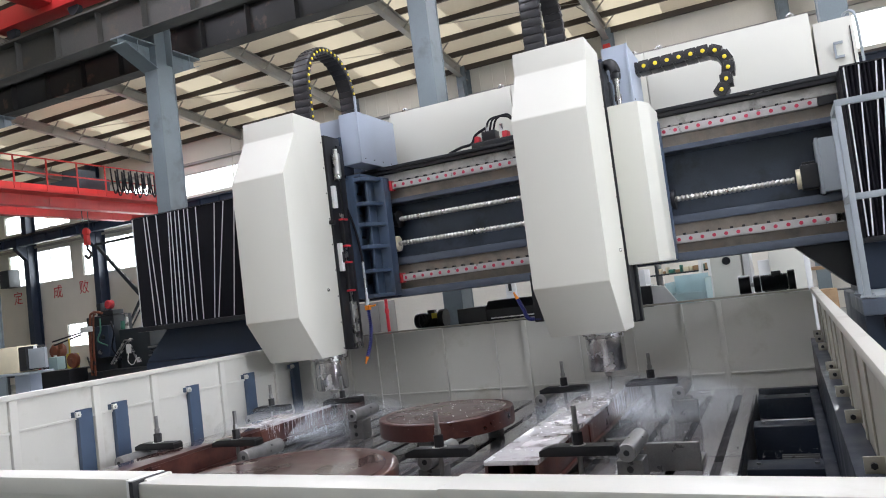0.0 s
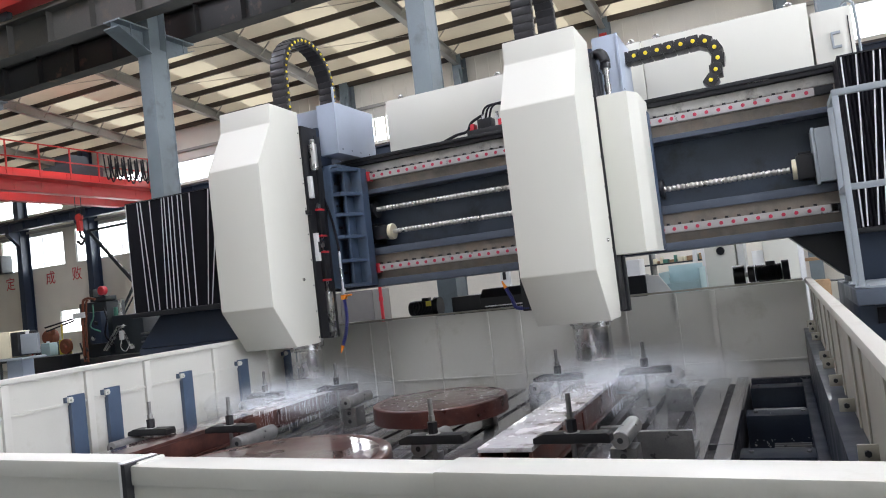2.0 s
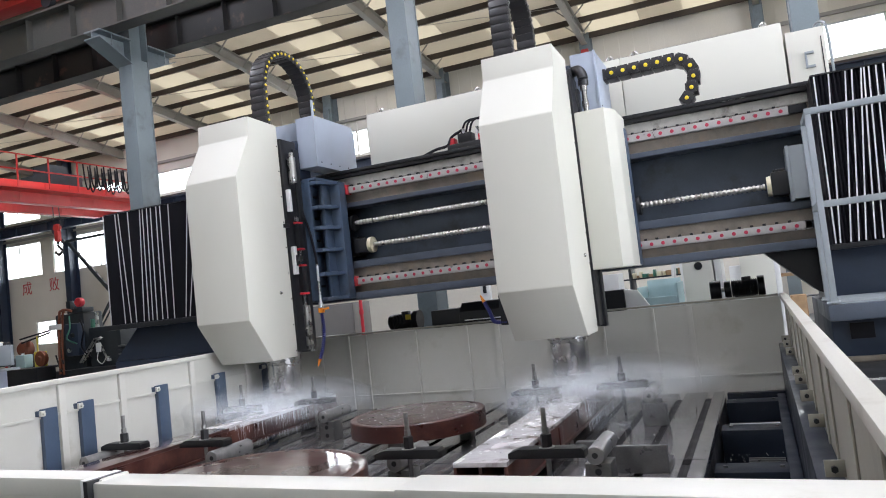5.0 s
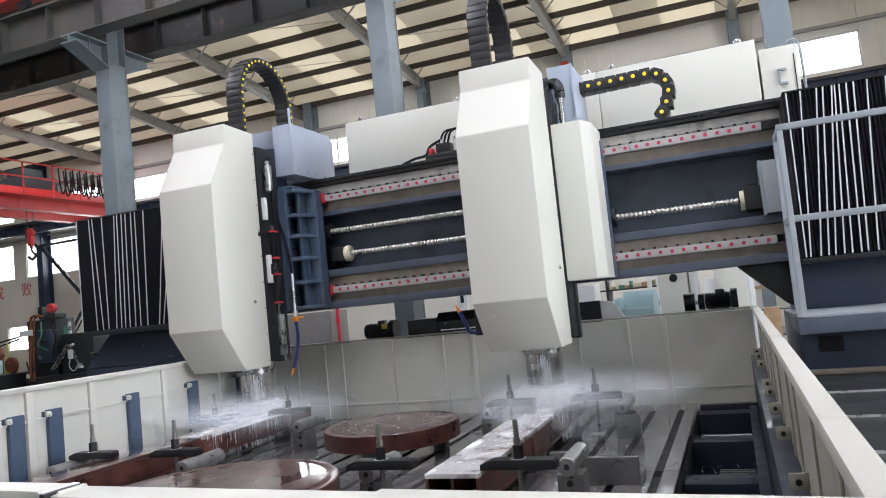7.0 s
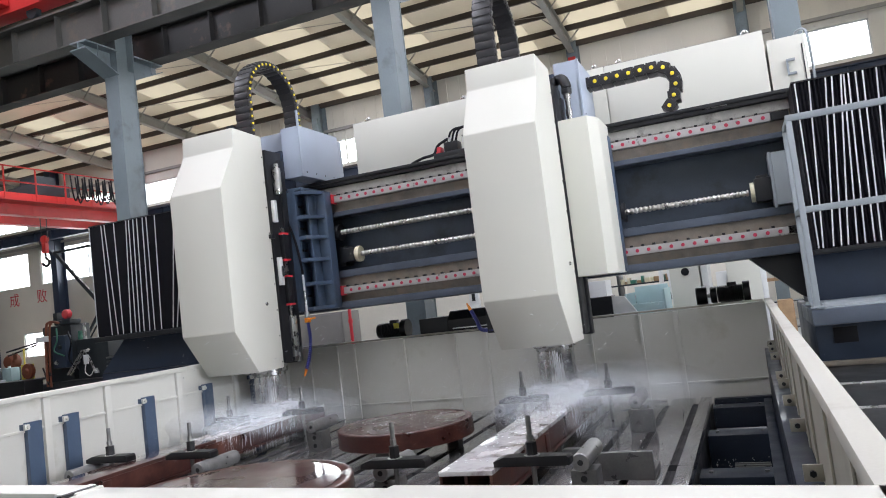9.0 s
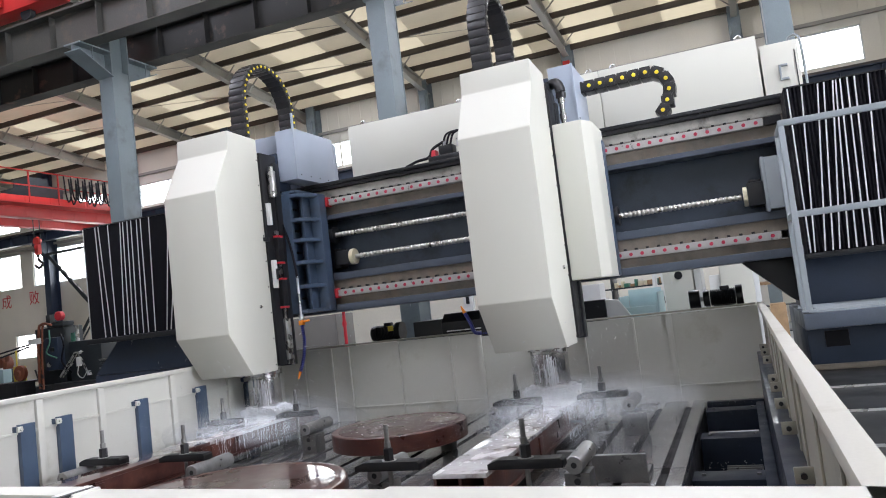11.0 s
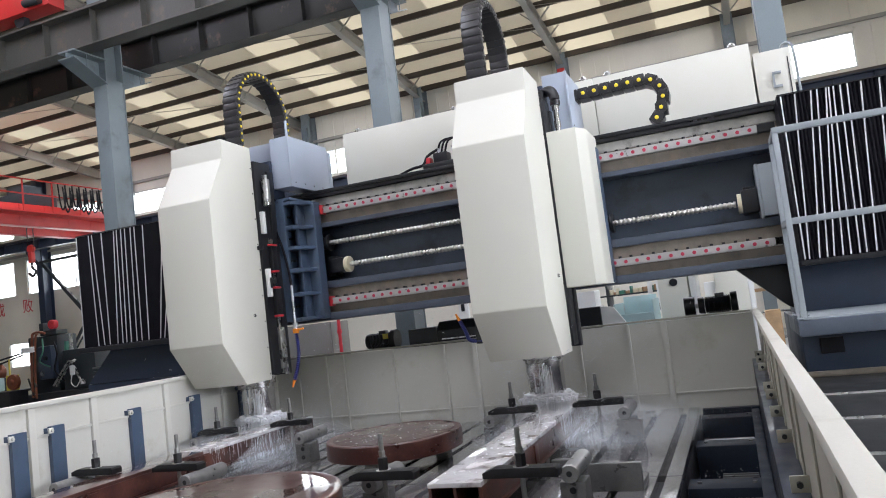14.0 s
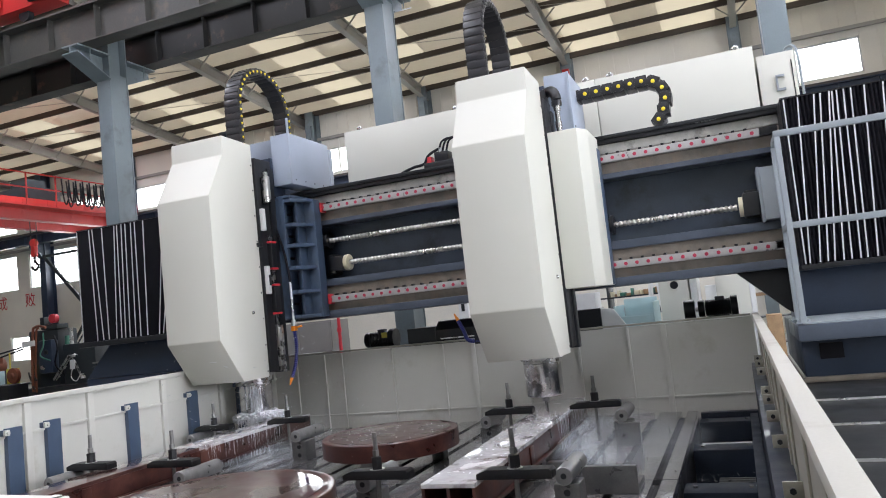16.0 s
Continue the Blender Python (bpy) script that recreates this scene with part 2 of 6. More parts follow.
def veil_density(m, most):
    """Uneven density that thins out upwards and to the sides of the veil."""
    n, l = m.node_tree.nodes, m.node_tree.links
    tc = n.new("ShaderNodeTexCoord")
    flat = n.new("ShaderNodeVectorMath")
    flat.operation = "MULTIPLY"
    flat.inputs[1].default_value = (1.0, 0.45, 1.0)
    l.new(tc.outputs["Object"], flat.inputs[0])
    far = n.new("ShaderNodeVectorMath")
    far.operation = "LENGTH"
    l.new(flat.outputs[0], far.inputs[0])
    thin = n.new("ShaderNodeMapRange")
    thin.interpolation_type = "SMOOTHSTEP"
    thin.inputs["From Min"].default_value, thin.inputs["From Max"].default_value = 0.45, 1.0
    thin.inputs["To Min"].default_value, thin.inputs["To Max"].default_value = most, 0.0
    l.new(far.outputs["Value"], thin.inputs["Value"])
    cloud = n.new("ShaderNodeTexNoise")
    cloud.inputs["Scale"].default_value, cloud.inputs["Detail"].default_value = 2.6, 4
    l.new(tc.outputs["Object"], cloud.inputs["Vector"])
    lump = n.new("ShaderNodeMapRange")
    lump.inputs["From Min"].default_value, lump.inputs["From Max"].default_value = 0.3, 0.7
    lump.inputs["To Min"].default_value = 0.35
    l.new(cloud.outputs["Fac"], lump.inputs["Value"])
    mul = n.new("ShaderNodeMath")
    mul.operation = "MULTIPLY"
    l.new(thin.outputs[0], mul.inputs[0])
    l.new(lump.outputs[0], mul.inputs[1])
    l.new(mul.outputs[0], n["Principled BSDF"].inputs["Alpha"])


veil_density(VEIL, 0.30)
GLASS = clear("window_glass", (0.9, 0.95, 0.97), 0.12, 0.03)

# ---- mesh tools ----
ORIGIN = {}


def box(bm, x0, x1, y0, y1, z0, z1, bevel=0.0):
    if x0 > x1: x0, x1 = x1, x0
    if y0 > y1: y0, y1 = y1, y0
    if z0 > z1: z0, z1 = z1, z0
    r = bmesh.ops.create_cube(bm, size=1.0, matrix=Matrix.Translation(((x0 + x1) / 2, (y0 + y1) / 2, (z0 + z1) / 2)) @ Matrix.Diagonal((x1 - x0, y1 - y0, z1 - z0, 1)))
    if bevel:
        edges = list({e for v in r["verts"] for e in v.link_edges})
        bmesh.ops.bevel(bm, geom=edges, offset=min(bevel, 0.45 * min(x1 - x0, y1 - y0, z1 - z0)), segments=2, profile=0.6, affect="EDGES")
    return bm


def rod(bm, a, b, r, r2=None, seg=16, caps=True):
    a, b = Vector(a), Vector(b)
    d = b - a
    m = Matrix.Translation((a + b) / 2) @ d.to_track_quat("Z", "Y").to_matrix().to_4x4()
    bmesh.ops.create_cone(bm, cap_ends=caps, segments=seg, radius1=r, radius2=r if r2 is None else r2, depth=d.length, matrix=m)
    return bm


def bar(bm, a, b, w, h):
    """A square bar from a to b, w across level and h across upright."""
    a, b = Vector(a), Vector(b)
    d = (b - a).normalized()
    side = d.cross(Vector((0, 0, 1)))
    side = (side.normalized() if side.length > 1e-4 else Vector((1, 0, 0))) * w / 2
    up = side.cross(d).normalized() * h / 2
    vs = [bm.verts.new(p + s * side + u * up) for p in (a, b) for s, u in ((-1, -1), (1, -1), (1, 1), (-1, 1))]
    for f in ((0, 1, 2, 3), (7, 6, 5, 4), (0, 4, 5, 1), (1, 5, 6, 2), (2, 6, 7, 3), (3, 7, 4, 0)):
        bm.faces.new([vs[i] for i in f])
    return bm


def prism(bm, profile, a, b, axis="x", bevel=0.0):
    """A profile drawn in the other two axes, from a to b along an axis."""
    def at(p, q):
        return {"x": (q, *p), "y": (p[0], q, p[1]), "z": (*p, q)}[axis]
    ends = [[bm.verts.new(at(p, q)) for p in profile] for q in (a, b)]
    k = len(profile)
    faces = [bm.faces.new(ends[0]), bm.faces.new(ends[1][::-1])]
    faces += [bm.faces.new((ends[0][i], ends[1][i], ends[1][(i + 1) % k], ends[0][(i + 1) % k])) for i in range(k)]
    bmesh.ops.recalc_face_normals(bm, faces=faces)
    if bevel:
        bmesh.ops.bevel(bm, geom=list({e for f in faces for e in f.edges}), offset=bevel, segments=2, profile=0.6, affect="EDGES")
    return bm


def lathe(bm, profile, centre, axis="z", seg=32):
    """Rings of (radius, height) turned about an axis through centre."""
    c, rings = Vector(centre), []
    for r, h in profile:
        ring = []
        for i in range(seg):
            u, v = r * math.cos(2 * math.pi * i / seg), r * math.sin(2 * math.pi * i / seg)
            ring.append(bm.verts.new(c + Vector({"z": (u, v, h), "x": (h, u, v), "y": (u, h, v)}[axis])))
        rings.append(ring)
    for p, q in zip(rings, rings[1:]):
        for i in range(seg):
            bm.faces.new((p[i], p[(i + 1) % seg], q[(i + 1) % seg], q[i]))
    for ring in (rings[0], rings[-1]):
        bm.faces.new(ring)
    bmesh.ops.recalc_face_normals(bm, faces=bm.faces)
    return bm


def sweep(bm, points, r, seg=8):
    """A round cable or tube along points."""
    pts, rings = [Vector(p) for p in points], []
    for i, p in enumerate(pts):
        d = (pts[min(i + 1, len(pts) - 1)] - pts[max(i - 1, 0)]).normalized()
        q = d.to_track_quat("Z", "Y")
        rings.append([bm.verts.new(p + q @ Vector((r * math.cos(2 * math.pi * k / seg), r * math.sin(2 * math.pi * k / seg), 0))) for k in range(seg)])
    for a, b in zip(rings, rings[1:]):
        for k in range(seg):
            bm.faces.new((a[k], a[(k + 1) % seg], b[(k + 1) % seg], b[k]))
    bm.faces.new(rings[0][::-1]), bm.faces.new(rings[-1])
    return bm


def curve_points(keys, steps=8):
    """A smooth line through the key points."""
    k = [Vector(p) for p in keys]
    k = [2 * k[0] - k[1]] + k + [2 * k[-1] - k[-2]]
    out = []
    for i in range(1, len(k) - 2):
        for s in range(steps):
            t = s / steps
            out.append(0.5 * (2 * k[i] + (k[i + 1] - k[i - 1]) * t + (2 * k[i - 1] - 5 * k[i] + 4 * k[i + 1] - k[i + 2]) * t * t + (3 * k[i] - k[i - 1] - 3 * k[i + 1] + k[i + 2]) * t ** 3))
    return out + [k[-2]]


def smooth(me, angle=35):
    """Round faces shade smooth, sharp edges stay sharp."""
    for p in me.polygons:
        p.use_smooth = True
    me.set_sharp_from_angle(angle=radians(angle))


def mesh_of(name, bm, mat, shift):
    bmesh.ops.translate(bm, verts=bm.verts, vec=-Vector(shift))
    me = bpy.data.meshes.new(name)
    bm.to_mesh(me)
    bm.free()
    me.materials.append(mat)
    smooth(me)
    return me


def thing(name, at, label, category, group="", kind=""):
    """An empty at its base that carries the parts of one thing."""
    ob = new(name)
    ob.location = at
    ob.empty_display_size = 0.1
    ORIGIN[ob] = Vector(at)
    return tagged(ob, label, category, group, kind)


def part(name, bm, mat, parent, label=""):
    """One mesh, drawn in world places, as a part of parent."""
    ob = new(name, mesh_of(name, bm, mat, ORIGIN[parent]))
    ob.parent = parent
    ORIGIN[ob] = ORIGIN[parent]
    return tagged(ob, label)


def piece(name, me, parent, at, turn=None):
    """One more of an alike piece, sharing its mesh."""
    ob = new(name, me)
    ob.parent = parent
    ob.matrix_basis = Matrix.Translation(Vector(at) - ORIGIN[parent]) @ (turn.to_4x4() if turn else Matrix())
    ORIGIN[ob] = Vector(at)
    return ob


def solo(name, bm, mat, at, label, category, group="", kind=""):
    """A thing of one mesh."""
    ob = new(name, mesh_of(name, bm, mat, at))
    ob.location = at
    ORIGIN[ob] = Vector(at)
    return tagged(ob, label, category, group, kind)


def structure(name, bm, mat, label, category):
    return solo(name, bm, mat, (0, 0, 0), label, category, kind="structure")


def B():
    return bmesh.new()


FLOOR_Z = -1.6
TABLE_Z = -1.0
XL, XR, YF = -6.02, 0.18, 8.15

# ---- the hall ----
HALL_X0, HALL_X1, HALL_Y0, HALL_Y1 = -47.0, 16.0, -9.5, 27.7
EAVE, RIDGE, RIDGE_Y = 9.55, 11.45, 10.6
LINES = [1.1 - 6.0 * k for k in range(-2, 8)]


def roof_z(y):
    return EAVE + (RIDGE - EAVE) * (HALL_Y1 - y) / (HALL_Y1 - RIDGE_Y) if y > RIDGE_Y else RIDGE - 0.111 * (RIDGE_Y - y)


def slab(bm, x0, x1, y0, y1, dz, thick):
    """A strip of roof that follows its slope."""
    z0, z1 = roof_z(y0) + dz, roof_z(y1) + dz
    prism(bm, [(y0, z0), (y1, z1), (y1, z1 + thick), (y0, z0 + thick)], x0, x1, "x")


def build_hall():
    structure("floor", box(B(), HALL_X0, HALL_X1, HALL_Y0, HALL_Y1, FLOOR_Z - 0.2, FLOOR_Z), CONCRETE, "worn grey painted concrete workshop floor", "floor")
    # far wall with a ribbon of windows high up and small windows near the floor
    # The ribbon's unseen stretch behind the beam is added to mirror in wet steel.
    openings = [(x + 0.45, x + 5.55, 3.9, 5.75) for x in LINES if x < 6]
    openings += [(x + 0.3, x + 5.7, 6.95, 8.05) for x in LINES if x < -8]
    openings += [(2.95, 5.0, 6.95, 8.2), (-8.3, -7.55, -0.2, 1.2), (-2.3, -1.2, 0.55, 1.1), (-0.45, 0.4, 0.5, 1.1)]
    openings += [(-36.1, -34.4, 0.15, 1.43), (-30.3, -28.6, 0.1, 1.4), (-27.4, -25.6, 0.1, 1.4)]
    xs = sorted({HALL_X0, HALL_X1} | {v for o in openings for v in o[:2]})
    wall = B()
    for a, b in zip(xs, xs[1:]):
        cuts = sorted((o[2], o[3]) for o in openings if o[0] <= a + 1e-6 and o[1] >= b - 1e-6)
        z = FLOOR_Z
        for c, d in cuts:
            box(wall, a, b, HALL_Y1, HALL_Y1 + 0.2, z, c)
            z = d
        box(wall, a, b, HALL_Y1, HALL_Y1 + 0.2, z, EAVE + 0.3)
    north = structure("wall_north", wall, WALL_PAINT, "cream ribbed sheet-metal hall wall", "wall")
    ribs = B()
    for i in range(90):
        x = HALL_X1 - 0.55 * i
        if x > -24:
            box(ribs, x, x + 0.07, HALL_Y1 - 0.035, HALL_Y1 - 0.001, 5.6 if not 2.9 < x < 5.1 else 8.3, EAVE)
    part("wall_ribs", ribs, WALL_PAINT, north)
    girts = B()
    for z in (8.45, 6.55, 5.9):
        box(girts, HALL_X0, HALL_X1, HALL_Y1 - 0.16, HALL_Y1 - 0.04, z, z + 0.12)
    part("girts", girts, RAFTER, north)
    for k, (a, b, c, d) in enumerate(openings):
        w = tagged(thing("window_%d" % (k + 1), (a, HALL_Y1, c), "bright aluminium-framed hall window, daylight outside", "window"), kind="structure")
        fr = B()
        for q in (c, d - 0.05):
            box(fr, a, b, HALL_Y1 + 0.05, HALL_Y1 + 0.1, q, q + 0.05)
        n = max(1, round((b - a) / 1.7))
        for i in range(n + 1):
            x = a + (b - a - 0.05) * i / n
            box(fr, x, x + 0.05, HALL_Y1 + 0.05, HALL_Y1 + 0.1, c, d)
        part("window_frame", fr, WHITE, w)
        g = part("pane", box(B(), a, b, HALL_Y1 + 0.07, HALL_Y1 + 0.08, c, d), GLASS, w)
        g.visible_shadow = False
    structure("backdrop", box(B(), HALL_X0 - 40, HALL_X1 + 40, HALL_Y1 + 12, HALL_Y1 + 12.2, -3, 26), SKY_GLOW, "bright overcast sky outside the windows", "sky")
    # Unseen east wall; its gateway and glow are added for the side light.
    east = box(B(), HALL_X1, HALL_X1 + 0.2, HALL_Y0, -4.8, FLOOR_Z, RIDGE)
    box(east, HALL_X1, HALL_X1 + 0.2, 5.8, HALL_Y1, FLOOR_Z, RIDGE)
    box(east, HALL_X1, HALL_X1 + 0.2, -4.8, 5.8, 4.6, RIDGE)
    structure("unseen_wall_east", east, WALL_PAINT, "unseen cream hall wall with a gateway added to let in light from the right", "wall")
    structure("added_glow_east", box(B(), HALL_X1 + 6, HALL_X1 + 6.2, -20, 20, -3, 14), SKY_GLOW, "glowing sheet added outside the unseen east gateway", "sky")
    # Walls out of view, added in grey to keep bounce off the heads' undersides.
    for nm, bx in (("wall_west", (HALL_X0 - 0.2, HALL_X0, HALL_Y0, HALL_Y1)), ("wall_south", (HALL_X0, HALL_X1, HALL_Y0 - 0.2, HALL_Y0))):
        structure(nm, box(B(), *bx, FLOOR_Z, RIDGE), UNSEEN_WALL, "unseen grey hall wall added to close the hall and dim its bounce", "wall")
    # roof sheets with milky skylight strips between, all along the slope
    sheets = B()
    x = HALL_X0
    k = 0
    steps = 6
    while x < HALL_X1:
        w = 1.5 if k % 2 == 0 else 1.9
        for y0, y1 in ((HALL_Y0, RIDGE_Y), (RIDGE_Y, HALL_Y1)):
            strip = B()
            for q in range(steps):
                a, b = y0 + (y1 - y0) * q / steps, y0 + (y1 - y0) * (q + 1) / steps
                milky = k % 2 == 1 and (q + k // 2) % 7 != 1 and not (x < -18 and k % 4 == 1)
                slab(strip if milky else sheets, x, min(x + w, HALL_X1), a, b, 0.22, 0.01 if milky else 0.04)
            if strip.verts:
                structure("skylight", strip, PANEL, "milky daylit skylight sheet in the roof", "skylight")
            else:
                strip.free()
        x += w
        k += 1
    structure("ceiling", sheets, ROOF, "cream corrugated sheet roof seen from below", "ceiling")
    n = 26
    for i in range(n + 1):
        y = HALL_Y0 + (HALL_Y1 - 0.25 - HALL_Y0) * i / n
        structure("purlin", box(B(), HALL_X0, HALL_X1, y, y + 0.09, roof_z(y) + 0.0, roof_z(y) + 0.21), PURLIN, "dark steel purlin under the roof sheets", "roof beam")
    for x in LINES:
        r = B()
        for y0, y1 in ((HALL_Y0, RIDGE_Y), (RIDGE_Y, HALL_Y1)):
            for h0, h1, w in ((-0.42, -0.40, 0.11), (-0.40, -0.02, 0.012), (-0.02, -0.001, 0.11)):
                a, b = roof_z(y0), roof_z(y1)
                prism(r, [(y0, a + h0), (y1, b + h0), (y1, b + h1), (y0, a + h1)], x - w, x + w, "x")
        for y in [HALL_Y1 - 1.4 * j for j in range(1, 12)]:
            bar(r, (x, y, roof_z(y) - 0.38), (x + 0.5, y, roof_z(y) + 0.1), 0.04, 0.04)
            bar(r, (x, y, roof_z(y) - 0.38), (x - 0.5, y, roof_z(y) + 0.1), 0.04, 0.04)
        structure("rafter", r, RAFTER, "grey steel rafter with small knee braces", "roof beam")
    tie = B()
    for x in LINES:
        for y in (13.2, 16.4, 19.6, 22.8):
            rod(tie, (x, y, roof_z(y) - 0.08), (x + 6, y + 1.6, roof_z(y + 1.6) - 0.08), 0.012, seg=6)
    structure("tie_rods", tie, RAFTER, "thin steel tie rods below the roof", "tie rod")


def h_column(x, y, z0, z1, w, d, mat, label):
    """An H-section column, flanges across x."""
    c = thing("steel_column", (x, y, z0), label, "column", "hall columns")
    part("web", box(B(), x - 0.012, x + 0.012, y - d / 2 + 0.016, y + d / 2 - 0.016, z0, z1), mat, c)
    for s in (-1, 1):
        part("flange", box(B(), x - w / 2, x + w / 2, y + s * d / 2 - 0.016, y + s * d / 2 + 0.016, z0, z1, 0.004), mat, c)
    return c


def build_columns():
    for x in [q - 0.09 for q in LINES]:
        c = h_column(x, RIDGE_Y, FLOOR_Z, roof_z(RIDGE_Y) - 0.1, 0.34, 0.44, COLUMN, "tall blue-grey H-section steel hall column with crane bracket")
        # closed side sheets between the flanges
        part("side_sheet", box(B(), x - 0.16, x - 0.15, RIDGE_Y - 0.2, RIDGE_Y + 0.2, FLOOR_Z, 5.75), COLUMN, c)
        part("side_sheet", box(B(), x + 0.15, x + 0.16, RIDGE_Y - 0.2, RIDGE_Y + 0.2, FLOOR_Z, 5.75), COLUMN, c)
        for s in (-1, 1):
            br = B()
            y0, y1 = RIDGE_Y + s * 0.22, RIDGE_Y + s * 1.0
            box(br, x - 0.2, x + 0.2, y0, y1, 6.08, 6.11)
            prism(br, [(y0, 6.08), (y1, 6.08), (y1, 5.95), (y0, 5.6)], x - 0.01, x + 0.01, "x")
            prism(br, [(y0, 5.6), (y1, 5.95), (y1, 5.97), (y0, 5.62)], x - 0.2, x + 0.2, "x")
            for q in (-0.185, 0.17):
                prism(br, [(y1 - s * 0.32, 6.08), (y1 - s * 0.3, 6.08), (y1 - s * 0.3, 5.84), (y1 - s * 0.32, 5.83)], x + q, x + q + 0.015, "x")
            part("bracket", br, COLUMN, c)
    # Columns left of -18 stand backlit: their shade is put in as darker paint.
    for x in (-38.05, -32.67, -26.9, -20.9, -16.3, -10.9, -4.9, 1.1, 7.1):
        c = h_column(x, HALL_Y1 - 0.4, FLOOR_Z, EAVE + 0.1, 0.40, 0.55, BLUE_DARK if x < -18 else COLUMN, "blue-grey steel column along the hall wall, backlit ones coloured darker")
        if x < -18:
            part("crane_bracket", prism(B(), [(HALL_Y1 - 0.68, 5.2), (HALL_Y1 - 1.3, 5.82), (HALL_Y1 - 1.3, 5.97), (HALL_Y1 - 0.68, 5.97)], x - 0.15, x + 0.15, "x"), BLUE_DARK, c)
        else:
            part("rafter_seat", box(B(), x - 0.13, x + 0.13, HALL_Y1 - 0.85, HALL_Y1 - 0.66, EAVE - 1.3, EAVE - 0.55), CRANE_RED if x == -4.9 else COLUMN, c, "red-brown primed rafter seat" if x == -4.9 else "")


def runway(y, z0, h, mat, label):
    """A welded crane girder along the hall, with stiffeners and a rail on top."""
    g = thing("crane_runway", ((HALL_X0 + HALL_X1) / 2, y, z0), label, "crane girder")
    part("bottom_flange", box(B(), HALL_X0, HALL_X1, y - 0.17, y + 0.17, z0, z0 + 0.025), mat, g)
    part("top_flange", box(B(), HALL_X0, HALL_X1, y - 0.2, y + 0.2, z0 + h - 0.03, z0 + h), mat, g)
    part("web", box(B(), HALL_X0, HALL_X1, y - 0.008, y + 0.008, z0 + 0.025, z0 + h - 0.03), mat, g)
    me = mesh_of("stiffener", box(B(), -0.006, 0.006, -0.15, 0.15, z0 + 0.03, z0 + h - 0.035), mat, (0, 0, 0))
    for i in range(52):
        piece("stiffener", me, g, (HALL_X0 + 0.6 + 1.2 * i, y, 0))
    part("crane_rail", box(B(), HALL_X0, HALL_X1, y - 0.04, y + 0.04, z0 + h, z0 + h + 0.12), PURLIN, g)


def build_cranes():
    runway(RIDGE_Y - 0.78, 6.11, 0.72, RUNWAY_GREY, "grey welded crane runway girder with stiffeners")
    runway(RIDGE_Y + 0.80, 6.11, 0.72, COLUMN_DARK, "dark crane runway girder on column brackets")
    runway(HALL_Y1 - 1.1, 5.97, 0.5, BLUE_DARK, "dark blue crane runway along the far wall")
    # red double-girder bridge crane over the far bay
    x0, y0, y1, z = -26.6, RIDGE_Y + 1.25, HALL_Y1 - 1.2, 5.92
    c = thing("bridge_crane", (x0, (y0 + y1) / 2, z), "orange-red overhead bridge crane with walkway railing and hanging cables", "crane")
    for dx in (0.0, -2.0):
        g = part("girder", prism(B(), [(y0, z + 0.25), (y0 + 1, z), (y1 - 1, z), (y1, z + 0.25), (y1, z + 0.9), (y0, z + 0.9)], x0 + dx - 0.22, x0 + dx + 0.22, "x", 0.01), CRANE_RED, c)
        for i in range(12):
            y = y0 + 0.8 + (y1 - y0 - 1.6) * i / 11
            part("stiffener_plate", box(B(), x0 + dx + 0.22, x0 + dx + 0.235, y - 0.02, y + 0.02, z + 0.05, z + 0.9), CRANE_RED, g)
    part("end_carriage", box(box(B(), x0 - 2.6, x0 + 0.6, y0 - 0.2, y0 + 0.25, z + 0.4, z + 1.45, 0.02), x0 - 2.6, x0 + 0.6, y0 - 0.65, y0 - 0.2, z + 1.05, z + 1.45, 0.02), CRANE_RED, c)
    part("end_carriage", box(B(), x0 - 2.6, x0 + 0.6, y1 - 0.1, y1 + 0.3, z + 0.68, z + 1.1, 0.02), CRANE_RED, c)
    part("walkway", box(B(), x0 + 0.25, x0 + 0.95, y0 + 0.3, y1 - 0.3, z + 0.42, z + 0.48), CRANE_RED, c)
    rl = B()
    for zz in (1.15, 1.75):
        bar(rl, (x0 + 0.95, y0 + 0.3, z + zz), (x0 + 0.95, y1 - 0.3, z + zz), 0.05, 0.05)
    part("handrail", rl, CRANE_RED, c)
    me = mesh_of("rail_post", box(B(), -0.025, 0.025, -0.025, 0.025, 0.46, 1.77), CRANE_RED, (0, 0, 0))
    for i in range(11):
        piece("rail_post", me, c, (x0 + 0.95, y0 + 0.4 + (y1 - y0 - 0.8) * i / 10, z))
    part("trolley", box(box(B(), x0 - 1.9, x0 - 0.1, 21.5, 23.1, z + 0.95, z + 1.5, 0.03), x0 - 1.5, x0 - 0.5, 21.8, 22.7, z + 1.5, z + 1.9, 0.03), MACHINE_DARK, c, "dark hoist trolley on the girders")
    for i in range(9):
        y = 22.2 + 0.36 * i
        cable = [(x0 + 1.0, y, z + 1.7), (x0 + 1.02, y + 0.05, z + 0.95), (x0 + 1.0, y + 0.18, z + 0.62 + 0.1 * (i % 3)), (x0 + 1.02, y + 0.31, z + 0.95), (x0 + 1.0, y + 0.36, z + 1.7)]
        if i < 6:
            part("festoon_cable", sweep(B(), curve_points([(p[0] + 0.08, p[1] + 0.17, p[2] - 0.1) for p in cable], 5), 0.032, 6), RUBBER, c, "black looped festoon cable")
        part("festoon_cable", sweep(B(), curve_points(cable, 5), 0.032, 6), RUBBER, c, "black looped festoon cable")
    for y in (24.9, 25.6):
        part("drive_box", box(B(), x0 + 0.7, x0 + 1.2, y, y + 0.45, z + 0.25, z + 0.8, 0.03), MACHINE_DARK, c)
    # hook block that hangs in front of the wall
    hk = c
    b = B()
